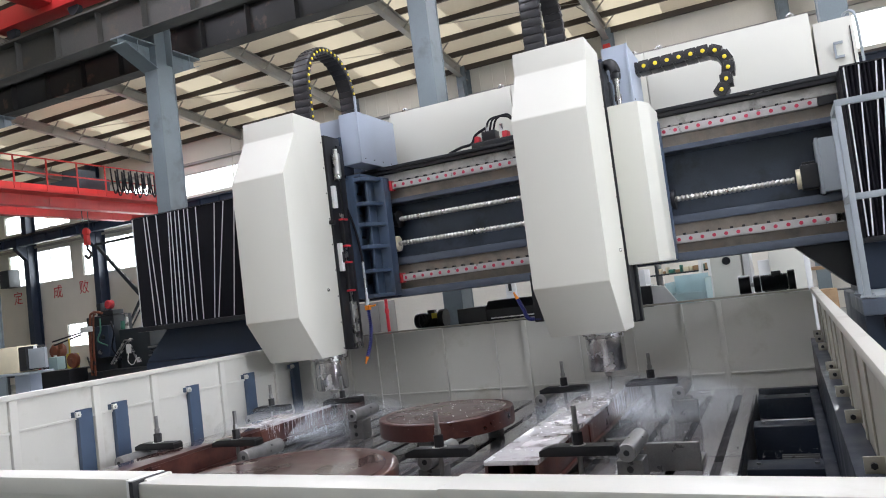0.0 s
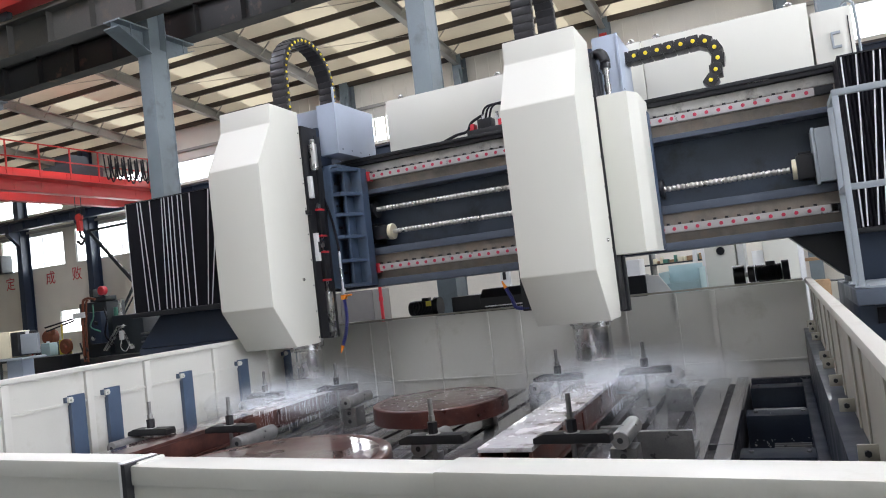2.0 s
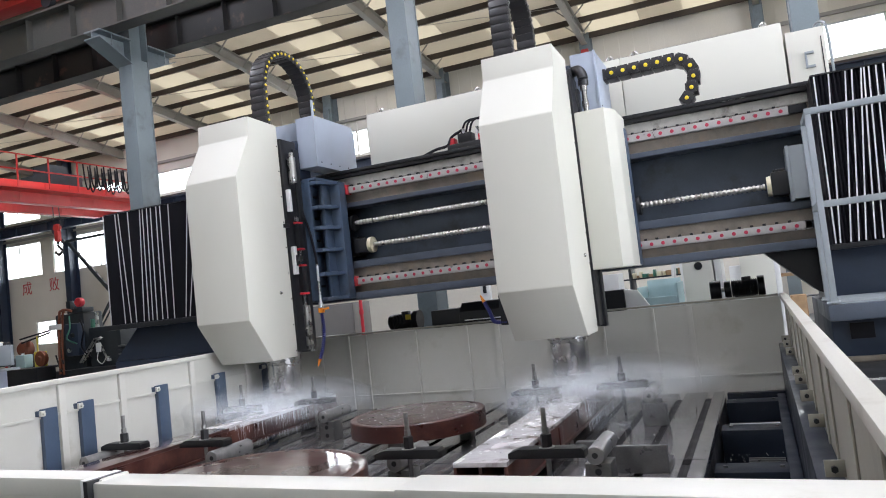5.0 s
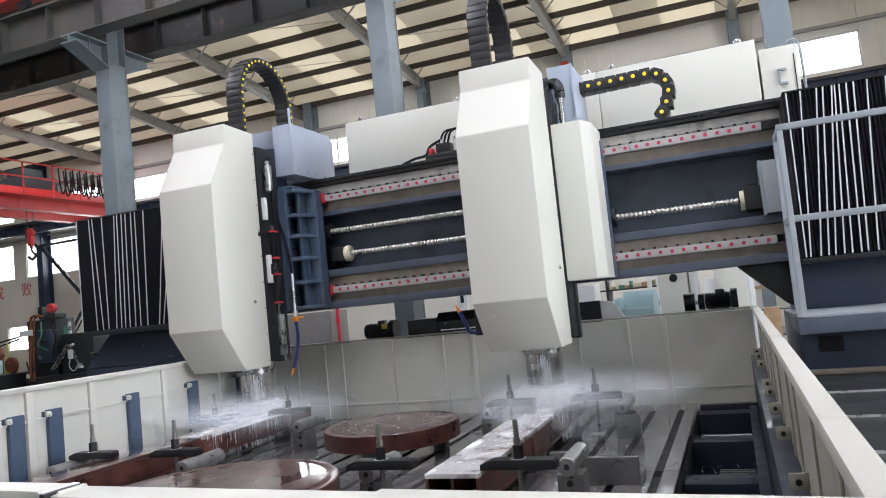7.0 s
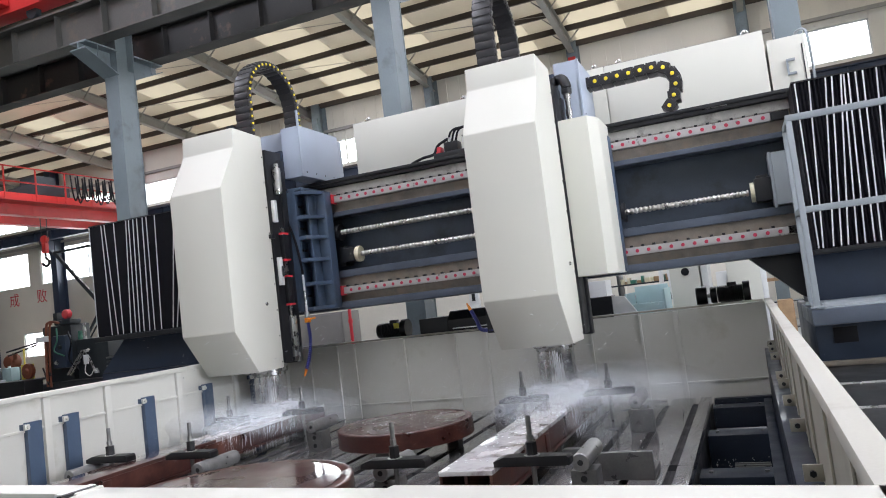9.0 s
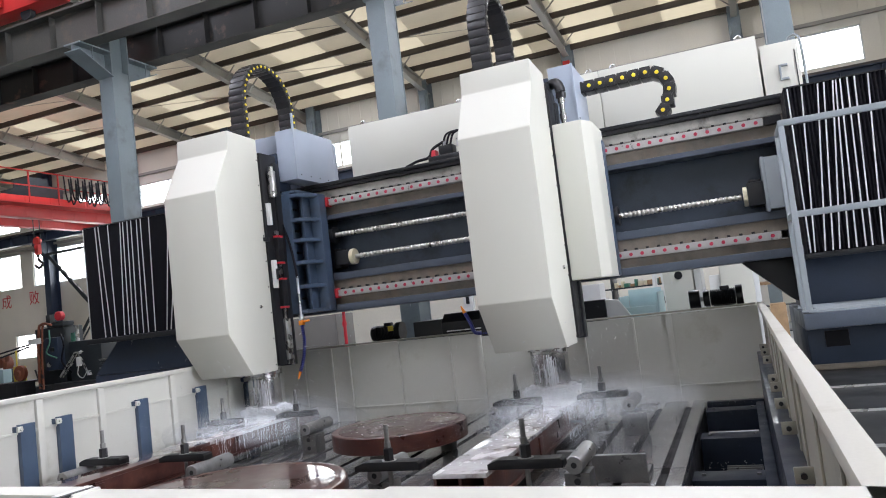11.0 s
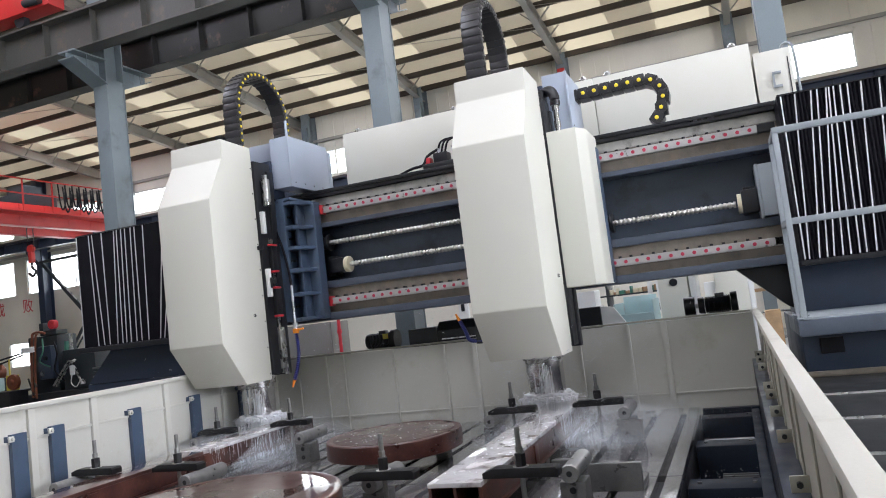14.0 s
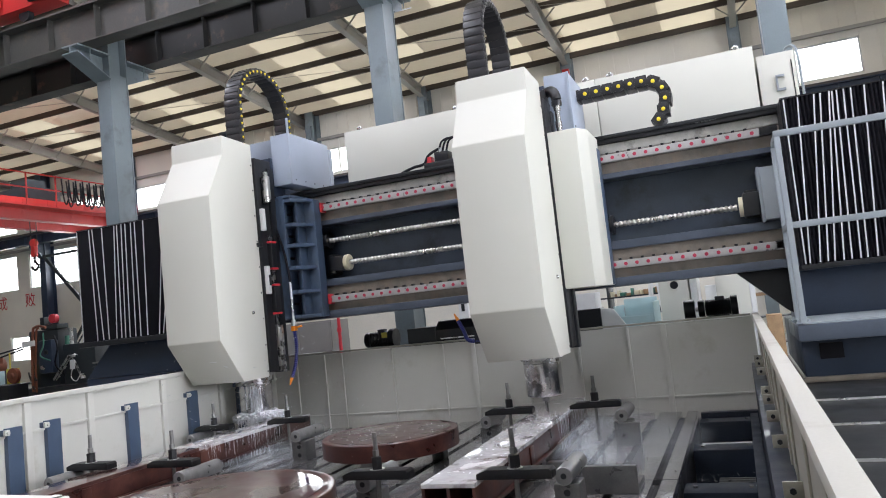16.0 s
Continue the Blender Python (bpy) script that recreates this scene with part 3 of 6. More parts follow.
    lathe(b, [(0.05, -0.1), (0.16, -0.09), (0.19, 0), (0.16, 0.09), (0.05, 0.1)], (-27.5, 22.3, 5.15), "y", 20)
    box(b, -27.61, -27.39, 22.2, 22.4, 4.55, 5.0, 0.04)
    part("hook_block", b, CRANE_RED, hk)
    part("hook", sweep(B(), curve_points([(-27.5, 22.3, 4.6), (-27.5, 22.3, 4.35), (-27.3, 22.3, 4.15), (-27.5, 22.3, 3.98), (-27.7, 22.3, 4.12)], 5), 0.06, 8), BLACK, hk)
    rp = B()
    for s in (-0.18, 0.18):
        rod(rp, (-27.5 + s, 22.3, 5.2), (-27.5 + s, 22.3, 7.4), 0.02, seg=6)
    part("wire_rope", rp, BLACK, hk)
    # red crane trolley over the near bay, a corner of it seen below the roof
    t = thing("near_crane", (-12.6, 8.0, 7.6), "red overhead crane end with dark fittings", "crane")
    part("girder", box(B(), -13.2, -12.7, -8.0, 9.6, 7.25, 8.0, 0.02), CRANE_RED, t)
    part("end_carriage", box(B(), -14.6, -11.35, 9.62, 10.0, 7.14, 7.55, 0.02), CRANE_RED, t)
    for x in (-14.2, -12.3):
        part("wheel", lathe(B(), [(0.03, -0.06), (0.14, -0.06), (0.14, 0.06), (0.03, 0.06)], (x, 9.82, 7.09), "y", 20), MACHINE_DARK, t)
    part("drive_motor", rod(B(), (-11.9, 9.55, 7.25), (-11.5, 9.55, 7.22), 0.07, seg=14), MACHINE_DARK, t)


def chars():
    """Three red painted characters on the far wall."""
    for x, z, ch in ((-39.9, 2.93, "\u5b9a"), (-36.58, 2.94, "\u6210"), (-34.5, 2.96, "\u8d25")):
        c = bpy.data.curves.new("wall_character", "FONT")
        c.body, c.size, c.extrude = ch, 0.78, 0.004
        c.align_x, c.align_y = "CENTER", "CENTER"
        c.materials.append(RED)
        o = new("wall_character", c)
        o.matrix_world = pose(x, HALL_Y1 - 0.012, z + 0.3, 90, 0, 0)
        tagged(o, "faded red painted character on the hall wall", "sign", "red characters on the wall")


# ---- the coolant trough ----
def build_trough():
    # left wall: sheet, cap, ribs and a seam
    left = structure("wall_left_guard", box(B(), XL - 0.008, XL, 0.4, YF, FLOOR_Z, -0.03), CREAM_WALL, "cream sheet-metal splash guard wall of the machine trough", "splash guard")
    part("cap", box(B(), XL - 0.06, XL + 0.035, 0.4, YF + 0.06, -0.045, 0.0, 0.006), CREAM_WALL, left)
    part("seam", box(B(), XL, XL + 0.018, 0.5, YF, -0.325, -0.30, 0.004), CREAM_WALL, left)
    me = mesh_of("rib", box(B(), 0, 0.035, -0.035, 0.035, TABLE_Z - 0.2, -0.05, 0.004), CREAM_WALL, (0, 0, 0))
    for y in (1.6, 2.55, 3.45, 4.27, 4.97, 5.97, 6.95, 7.75):
        piece("rib", me, left, (XL, y, 0))
    post = mesh_of("guard_post", box(box(B(), 0.002, 0.05, -0.075, 0.075, -1.05, -0.24, 0.004), 0.0, 0.045, -0.115, -0.045, -0.30, -0.25, 0.004), BLUE, (0, 0, 0))
    nut = mesh_of("bracket", lathe(box(B(), 0.045, 0.07, -0.112, -0.062, -0.302, -0.252, 0.006), [(0.013, 0.07), (0.013, 0.09)], (0, -0.087, -0.277), "x", 6), CREAM_WALL, (0, 0, 0))
    for y in (2.3, 3.2, 4.12, 4.52, 5.49, 6.42, 7.32):
        p = tagged(new("guard_post", post), "blue steel post bolted to the splash guard", "post", "posts along the guard")
        p.location = (XL, y, 0)
        ORIGIN[p] = Vector((XL, y, 0))
        piece("bracket", nut, p, (XL, y, 0))
    # far wall
    far = structure("wall_far_guard", box(B(), XL, XR, YF, YF + 0.008, FLOOR_Z, -0.03), CREAM_WALL, "cream sheet-metal end wall of the machine trough", "splash guard")
    part("cap", box(B(), XL + 0.04, XR - 0.02, YF - 0.03, YF + 0.05, -0.022, 0.0, 0.004), GRIMY_SHADED_WALL, far, "stained folded top edge, shade under the beam put into its colour")
    part("seam", box(B(), XL, XR, YF - 0.016, YF, -0.86, -0.838, 0.003), CREAM_WALL, far)
    for x, w in ((-5.65, 0.012), (-5.21, 0.012), (-4.94, 0.01), (-4.2, 0.012), (-3.48, 0.012), (-3.07, 0.028), (-2.4, 0.012), (-1.75, 0.012), (-1.17, 0.014), (-0.77, 0.03)):
        part("rib", box(B(), x - w, x + w, YF - 0.03, YF - 0.001, TABLE_Z - 0.2, -0.04, 0.004), CREAM_WALL, far)
    # right wall, its shaded inner face painted darker
    right = structure("wall_right_guard", box(B(), XR + 0.03, XR + 0.038, 0.4, YF, FLOOR_Z, -0.03), GRIMY_SHADED_WALL, "grimy cream sheet-metal side guard, shade put into its colour, with a wide folded cap", "splash guard")
    part("cap", box(B(), XR - 0.005, XR + 0.062, 0.4, YF + 0.05, -0.05, 0.0, 0.006), DARKER_CREAM, right)
    me = mesh_of("rib", box(B(), 0.020, 0.03, -0.025, 0.025, -1.0, -0.051, 0.004), GRIMY_SHADED_WALL, (0, 0, 0))
    for y in (1.4, 2.1, 2.9, 3.35, 4.2, 4.9, 5.4, 6.1, 7.0, 7.6):
        piece("rib", me, right, (XR, y, 0))
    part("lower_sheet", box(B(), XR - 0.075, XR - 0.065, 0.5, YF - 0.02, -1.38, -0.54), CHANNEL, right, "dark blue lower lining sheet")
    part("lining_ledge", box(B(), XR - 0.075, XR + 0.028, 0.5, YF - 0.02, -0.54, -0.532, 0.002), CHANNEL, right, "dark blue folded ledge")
    tab = mesh_of("bracket", box(B(), -0.075, 0.0, -0.006, 0.006, -0.034, 0.034, 0.003), GRIMY_SHADED_WALL, (0, 0, 0))
    bolt = mesh_of("bolt", rod(B(), (-0.04, -0.025, 0), (-0.04, -0.006, 0), 0.014, seg=6), BLACK, (0, 0, 0))
    for y in (1.9, 2.67, 3.63, 4.4, 5.1, 5.52, 6.81, 7.5, 8.04):
        t = piece("bracket", tab, right, (XR + 0.03, y, -0.48))
        piece("bolt", bolt, t, (XR + 0.03, y, -0.48))
    # near wall in lapped panels, set a little askew
    near = tagged(thing("wall_near_guard", (0, 0.71, 0), "cream lapped sheet-metal front guard in the foreground", "splash guard"), kind="structure")
    near.rotation_euler = (0, 0, radians(-4.1))
    near.location.y = 0.73
    for x0, x1, lift, out in ((-6.3, -1.59, 0.0, 0.0), (-1.62, -0.70, -0.006, 0.018), (-0.71, 0.30, 0.0, 0.03)):
        b = box(B(), x0, x1, 0.71 - 0.085 - out, 0.71, -0.05 + lift, lift, 0.007)
        box(b, x0, x1, 0.71 - 0.08 - out, 0.71 - 0.05 - out, -1.5, -0.04 + lift)
        part("panel", b, CREAM_WALL, near)
    part("lip", box(B(), -1.64, -1.615, 0.60, 0.705, -0.6, 0.003, 0.003), WHITE, near)
    part("edge_strip", box(B(), -1.615, -1.60, 0.59, 0.70, -0.6, 0.0015), BLACK, near)
    part("latch", box(B(), -0.80, -0.72, 0.69, 0.75, -0.15, -0.06, 0.006), BLUE, near)
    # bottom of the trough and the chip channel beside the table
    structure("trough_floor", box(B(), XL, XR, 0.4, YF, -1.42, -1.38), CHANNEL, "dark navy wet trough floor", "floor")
    ch = tagged(thing("chip_channel", (-0.2, 5, -1.38), "dark blue chip channel with cross beams beside the table", "channel"), kind="structure")
    for y0, y1, top in ((0.9, 2.9, -1.19), (3.05, 4.72, -1.12), (5.02, 5.3, -1.10), (6.35, 6.62, -1.08), (7.62, 7.86, -1.06)):
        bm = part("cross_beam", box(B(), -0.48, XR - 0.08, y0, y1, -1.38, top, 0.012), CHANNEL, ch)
        for x in (-0.40, -0.02):
            part("beam_bolt", rod(B(), (x, (y0 + y1) / 2, top), (x, (y0 + y1) / 2, top + 0.014), 0.018, seg=6), STUD, bm)
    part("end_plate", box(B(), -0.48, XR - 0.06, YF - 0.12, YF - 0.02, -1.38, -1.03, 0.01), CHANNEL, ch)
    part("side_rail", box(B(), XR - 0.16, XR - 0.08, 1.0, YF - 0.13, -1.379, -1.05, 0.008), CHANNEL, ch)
    for q in range(7):
        part("grate_bar", box(B(), -0.26, XR - 0.17, 5.38 + 0.07 * q, 5.40 + 0.07 * q, -1.21, -1.19, 0.003), BLOCK, ch)
    for q in range(5):
        part("grate_bar", box(B(), -0.30, XR - 0.17, 6.70 + 0.08 * q, 6.72 + 0.08 * q, -1.21, -1.19, 0.003), BLOCK, ch)
    part("wet_edge", box(B(), -0.47, XR - 0.12, 4.73, 4.80, -1.125, -1.108, 0.005), TABLE, ch, "wet bright edge of the channel")
    part("pipe", rod(B(), (-0.45, 7.25, -1.22), (XR - 0.17, 7.25, -1.22), 0.025, seg=10), BLOCK, ch)

# ---- table with slots ----
SLOTS = [-0.642 - 0.296 * k for k in range(17)]


def build_table():
    x0, x1, y0, y1 = -5.75, -0.50, 1.3, 8.02
    t = tagged(thing("slotted_table", ((x0 + x1) / 2, 4, -1.38), "wet grey cast-iron machine table with T-slots", "machine table"), kind="structure")
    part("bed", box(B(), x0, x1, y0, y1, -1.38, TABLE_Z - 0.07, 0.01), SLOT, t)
    edges = [x1] + [s + h for s in SLOTS for h in (0.03, -0.03)] + [x0]
    for a, b in zip(edges[::2], edges[1::2]):
        part("table_strip", box(B(), b, a, y0, y1, TABLE_Z - 0.07, TABLE_Z, 0.005), TABLE, t)
    for y in (5.0, 2.9):
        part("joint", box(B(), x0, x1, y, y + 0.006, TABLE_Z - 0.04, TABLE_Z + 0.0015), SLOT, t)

# ---- the gantry ----
RY = 7.67   # front of the guide rails


def helix_screw(bm, x0, x1, y, z, r):
    """Rounded thread ridges along a shaft."""
    p = 0.048
    n = int((x1 - x0) / p)
    prof = []
    for i in range(n):
        x = x0 + p * i
        prof += [(r * 0.74, x), (r * 0.74, x + 0.012), (r * 0.95, x + 0.017), (r, x + 0.024), (r, x + 0.032), (r * 0.95, x + 0.040)]
    return lathe(bm, prof, (0, y, z), "x", 16)


def build_gantry():
    g = thing("gantry_beam", (-3.05, 8.1, 0.43), "blue-grey cast gantry cross beam with guide rails and ball screws", "machine beam")
    x0, x1 = -8.62, 2.55
    part("beam_body", box(B(), x0, x1, RY + 0.30, RY + 1.05, 0.5, 2.08, 0.02), BEAM_BLUE, g)
    # rail seats, above and below the recess
    part("upper_way", box(B(), x0, x1, RY + 0.06, RY + 0.32, 1.93, 2.035, 0.008), WAY_PALE, g, "pale machined strip")
    part("upper_seat", box(B(), x0, x1, RY + 0.075, RY + 0.32, 1.70, 1.932, 0.005), WAY, g, "oily machined rail seat")
    part("upper_ledge", box(B(), x0, x1, RY + 0.03, RY + 0.32, 1.645, 1.702, 0.006), LEDGE, g)
    part("lower_seat", box(B(), x0, x1, RY + 0.075, RY + 0.32, 0.535, 0.85, 0.005), WAY, g, "oily machined rail seat")
    part("lower_ledge", box(B(), x0, x1, RY + 0.03, RY + 0.32, 0.85, 0.94, 0.006), LEDGE, g)
    part("bottom_flange", box(B(), x0, x1, RY - 0.02, RY + 1.05, 0.445, 0.537, 0.008), LEDGE, g)
    part("top_cover", box(B(), x0, x1, RY - 0.02, RY + 1.0, 2.085, 2.125, 0.006), BLACK, g, "black top cover strip")
    part("top_lip", box(B(), x0, x1, RY + 0.0, RY + 0.3, 2.04, 2.086, 0.004), BLACK, g)
    cap = mesh_of("bolt_cap", lathe(B(), [(0.020, 0), (0.020, -0.004), (0.014, -0.0055)], (0, 0, 0), "y", 12), RED_CAP, (0, 0, 0))
    tooth = mesh_of("clip", box(B(), -0.016, 0.016, 0.0, 0.05, 0.044, 0.066), BLACK, (0, 0, 0))
    for z in (1.867, 0.68):
        r = part("guide_rail", box(B(), -7.4, 0.485 if z > 1 else 0.56, RY, RY + 0.08, z - 0.042, z + 0.042, 0.006), RAIL, g, "ground steel guide rail with red bolt caps")
        n = int((0.44 + 7.3) / 0.12)
        for i in range(n):
            x = 0.415 - 0.12 * i
            piece("bolt_cap", cap, r, (x, RY, z))
            piece("clip", tooth, r, (x - 0.06, RY + 0.02, z))
        part("end_stop", box(B(), 0.49, 0.66, RY + 0.0, RY + 0.08, z - 0.04, z + 0.045, 0.006), BLACK, g)
    # screws
    part("ball_screw", helix_screw(B(), -7.2, -2.0, RY + 0.10, 1.44, 0.034), THREAD, g, "bright threaded ball screw")
    part("ball_screw", helix_screw(B(), -4.52, 0.22, RY + 0.10, 1.128, 0.034), THREAD, g, "bright threaded ball screw")
    part("end_ring", lathe(B(), [(0.04, -0.03), (0.10, -0.03), (0.105, 0.0), (0.10, 0.025), (0.045, 0.025)], (-4.50, RY + 0.10, 1.128), "x", 28), IVORY, g, "ivory nylon buffer ring")
    part("bearing_housing", box(box(B(), -4.72, -4.54, RY + 0.02, RY + 0.3, 1.04, 1.22, 0.02), -4.80, -4.70, RY + 0.1, RY + 0.3, 1.0, 1.26, 0.02), BLACK, g)
    part("end_ring", lathe(B(), [(0.04, -0.02), (0.105, -0.02), (0.105, 0.02), (0.04, 0.02)], (0.215, RY + 0.10, 1.128), "x", 28), IVORY, g, "ivory nylon buffer ring")
    part("bearing_housing", box(box(B(), 0.235, 0.40, RY - 0.02, RY + 0.26, 1.01, 1.26, 0.025), 0.26, 0.38, RY + 0.0, RY + 0.2, 1.255, 1.285, 0.01), BLACK, g)
    part("bearing_seat", box(box(B(), 0.40, 0.43, RY - 0.08, RY + 0.3, 0.93, 1.50, 0.006), 0.43, 0.66, RY - 0.09, RY + 0.3, 0.95, 1.49, 0.01), FENCE, g, "pale machined bearing seat")
    part("sensor", box(box(B(), -0.20, 0.08, RY + 0.02, RY + 0.06, 2.055, 2.085, 0.004), -0.16, 0.1, RY - 0.0, RY + 0.04, 2.07, 2.1, 0.004), ALU, g, "small aluminium limit switch rail")
    # columns at both ends on their slides
    part("gusset", prism(B(), [(0.08, 0.445), (0.66, 0.445), (0.66, -0.06), (0.54, 0.0)], RY + 0.2, RY + 0.9, "y", 0.01), BLACK, g)
    rc = part("column", box(B(), 0.60, 2.6, RY - 0.1, RY + 1.15, -0.12, 0.445, 0.02), BLUE_DARK, g)
    part("column_skirt", box(B(), 0.53, 2.6, 6.75, RY + 1.3, -0.56, -0.10, 0.02), BLUE_DARK, g)
    part("column_window", box(B(), 0.67, 0.86, 6.735, 6.76, -0.40, -0.26, 0.004), RUBBER, g, "dark rectangular opening")
    part("lower_rim", box(B(), 0.51, 2.6, 6.72, RY + 1.3, -0.60, -0.55, 0.01), WAY, g, "bare worn foot edge")
    part("platform", box(B(), 0.50, 2.6, 6.40, 7.6, -0.21, -0.07, 0.012), LEDGE, g, "blue-grey service platform")
    part("platform_tread", box(B(), 0.56, 2.6, 6.47, 7.55, -0.072, -0.055), FENCE, g)
    part("column", prism(B(), [(-8.7, -0.05), (-6.25, -0.05), (-6.45, 0.445), (-8.2, 0.445)], RY - 0.25, RY + 1.1, "y", 0.02), BLUE_DARK, g)
    part("column_skirt", box(B(), -8.72, -6.2, RY - 0.24, RY + 1.1, -0.9, -0.052, 0.02), BLUE_DARK, g)
    part("gusset", prism(B(), [(-6.45, 0.445), (-5.9, 0.445), (-6.35, 0.15)], RY - 0.1, RY + 0.5, "y", 0.01), BLACK, g)
    part("apron", box(B(), -8.6, -6.3, RY - 0.45, RY + 0.3, 0.40, 0.47, 0.01), BLACK, g)
    part("apron", box(B(), 0.66, 2.6, RY - 0.5, RY + 0.3, 0.395, 0.445, 0.01), BLACK, g)
    # platform rail
    f = thing("guard_railing", (1.5, 6.5, -0.06), "pale grey square-tube guard railing on the platform", "railing")
    for zz in (1.60, 0.79):
        part("rail", box(B(), 0.53, 2.6, 6.42, 6.465, zz - 0.028, zz + 0.028, 0.006), FENCE, f)
        part("side_rail", box(B(), 0.535, 0.58, 6.467, 7.05, zz - 0.028, zz + 0.028, 0.006), FENCE, f)
    for x, y in ((0.555, 6.4425), (0.555, 7.02), (2.3, 6.4425)):
        p = part("post", box(B(), x - 0.025, x + 0.025, y - 0.025, y + 0.025, -0.055, 1.572, 0.006), FENCE, f)
        part("foot", rod(rod(box(B(), x - 0.055, x + 0.055, y - 0.05, y + 0.05, -0.055, -0.043), (x + 0.04, y, -0.043), (x + 0.04, y, -0.025), 0.012, seg=6), (x - 0.04, y, -0.043), (x - 0.04, y, -0.025), 0.012, seg=6), FENCE, p)
    # slide bed outside the trough, under stepped steel covers
    bed = thing("slide_bed", (1.5, 3.5, FLOOR_Z), "dark stepped steel way covers on the machine side bed", "machine bed")
    part("bed", box(B(), 0.52, 2.4, -2.0, 9.6, FLOOR_Z, -0.75, 0.02), BLUE_DARK, bed)
    for i in range(9):
        y1 = 6.72 - 0.98 * i
        z = -0.60 - 0.008 * i
        c = part("way_cover", box(B(), 0.50, 2.42, y1 - 0.99, y1, z - 0.14, z, 0.006), WAY_COVER, bed)
        part("wiper_edge", box(B(), 0.50, 2.42, y1 - 1.0, y1 - 0.978, z - 0.10, z + 0.006, 0.003), ALU, c)
    lb = thing("slide_bed", (-7.4, 3.5, FLOOR_Z), "dark machine side bed behind the splash guard", "machine bed")
    part("bed", box(B(), -8.8, -6.3, -2.0, 9.6, FLOOR_Z, -0.9, 0.02), BLUE_DARK, lb)
    part("way_cover", box(B(), -8.8, -6.3, -2.0, 6.7, -0.9, -0.75, 0.01), WAY_COVER, lb)


def bellows(x0, x1, y0, y1, z0, z1, strips, label):
    """Pleated black cover with bright stiffener strips that lean unevenly."""
    b = thing("bellows_cover", ((x0 + x1) / 2, (y0 + y1) / 2, z0), label, "bellows", "bellows of the beam")
    f = B()
    n = int((x1 - x0) / 0.018)
    prof = [(x0, y1)] + [(x0 + (x1 - x0) * i / n, y0 + (0.0 if i % 2 else 0.022)) for i in range(n + 1)] + [(x1, y1)]
    prism(f, prof, z0, z1, "z")
    part("pleats", f, RUBBER, b)
    part("top_edge", prism(B(), [(x0, y0 - 0.004), (x1, y0 - 0.004), (x1, y1), (x0, y1)], z1, z1 + 0.012, "z"), BLACK, b)
    for a, c in strips:
        s = B()
        bar(s, (c, y0 - 0.008, z0 + 0.01), (a, y0 - 0.008, z1 - 0.01), 0.0075, 0.013)
        part("stiffener_strip", s, STRIP, b)


def build_bellows():
    tops = (-8.58, -8.35, -8.29, -8.11, -7.88, -7.83, -7.75, -7.68, -7.58, -7.51, -7.36, -7.02, -6.86, -6.67)
    feet = (-8.58, -8.31, -8.20, -8.10, -7.96, -7.87, -7.80, -7.72, -7.62, -7.53, -7.41, -7.21, -7.14, -6.87)
    bellows(-8.60, -6.3, 7.3, 7.9, 0.47, 2.06, list(zip(tops, feet)), "black pleated bellows with bright stiffener strips")
    tops = (0.713, 0.838, 0.98, 1.034, 1.111, 1.135, 1.173, 1.231, 1.292, 1.405, 1.558, 1.66, 1.74, 1.80, 1.92, 2.05, 2.2, 2.4)
    feet = (0.70, 0.738, 0.825, 0.892, 0.949, 1.025, 1.091, 1.166, 1.222, 1.304, 1.45, 1.55, 1.65, 1.75, 1.88, 2.02, 2.2, 2.4)
    bellows(0.68, 2.55, 7.2, 7.9, 0.445, 2.06, list(zip(tops, feet)), "black pleated bellows behind a grey railing")


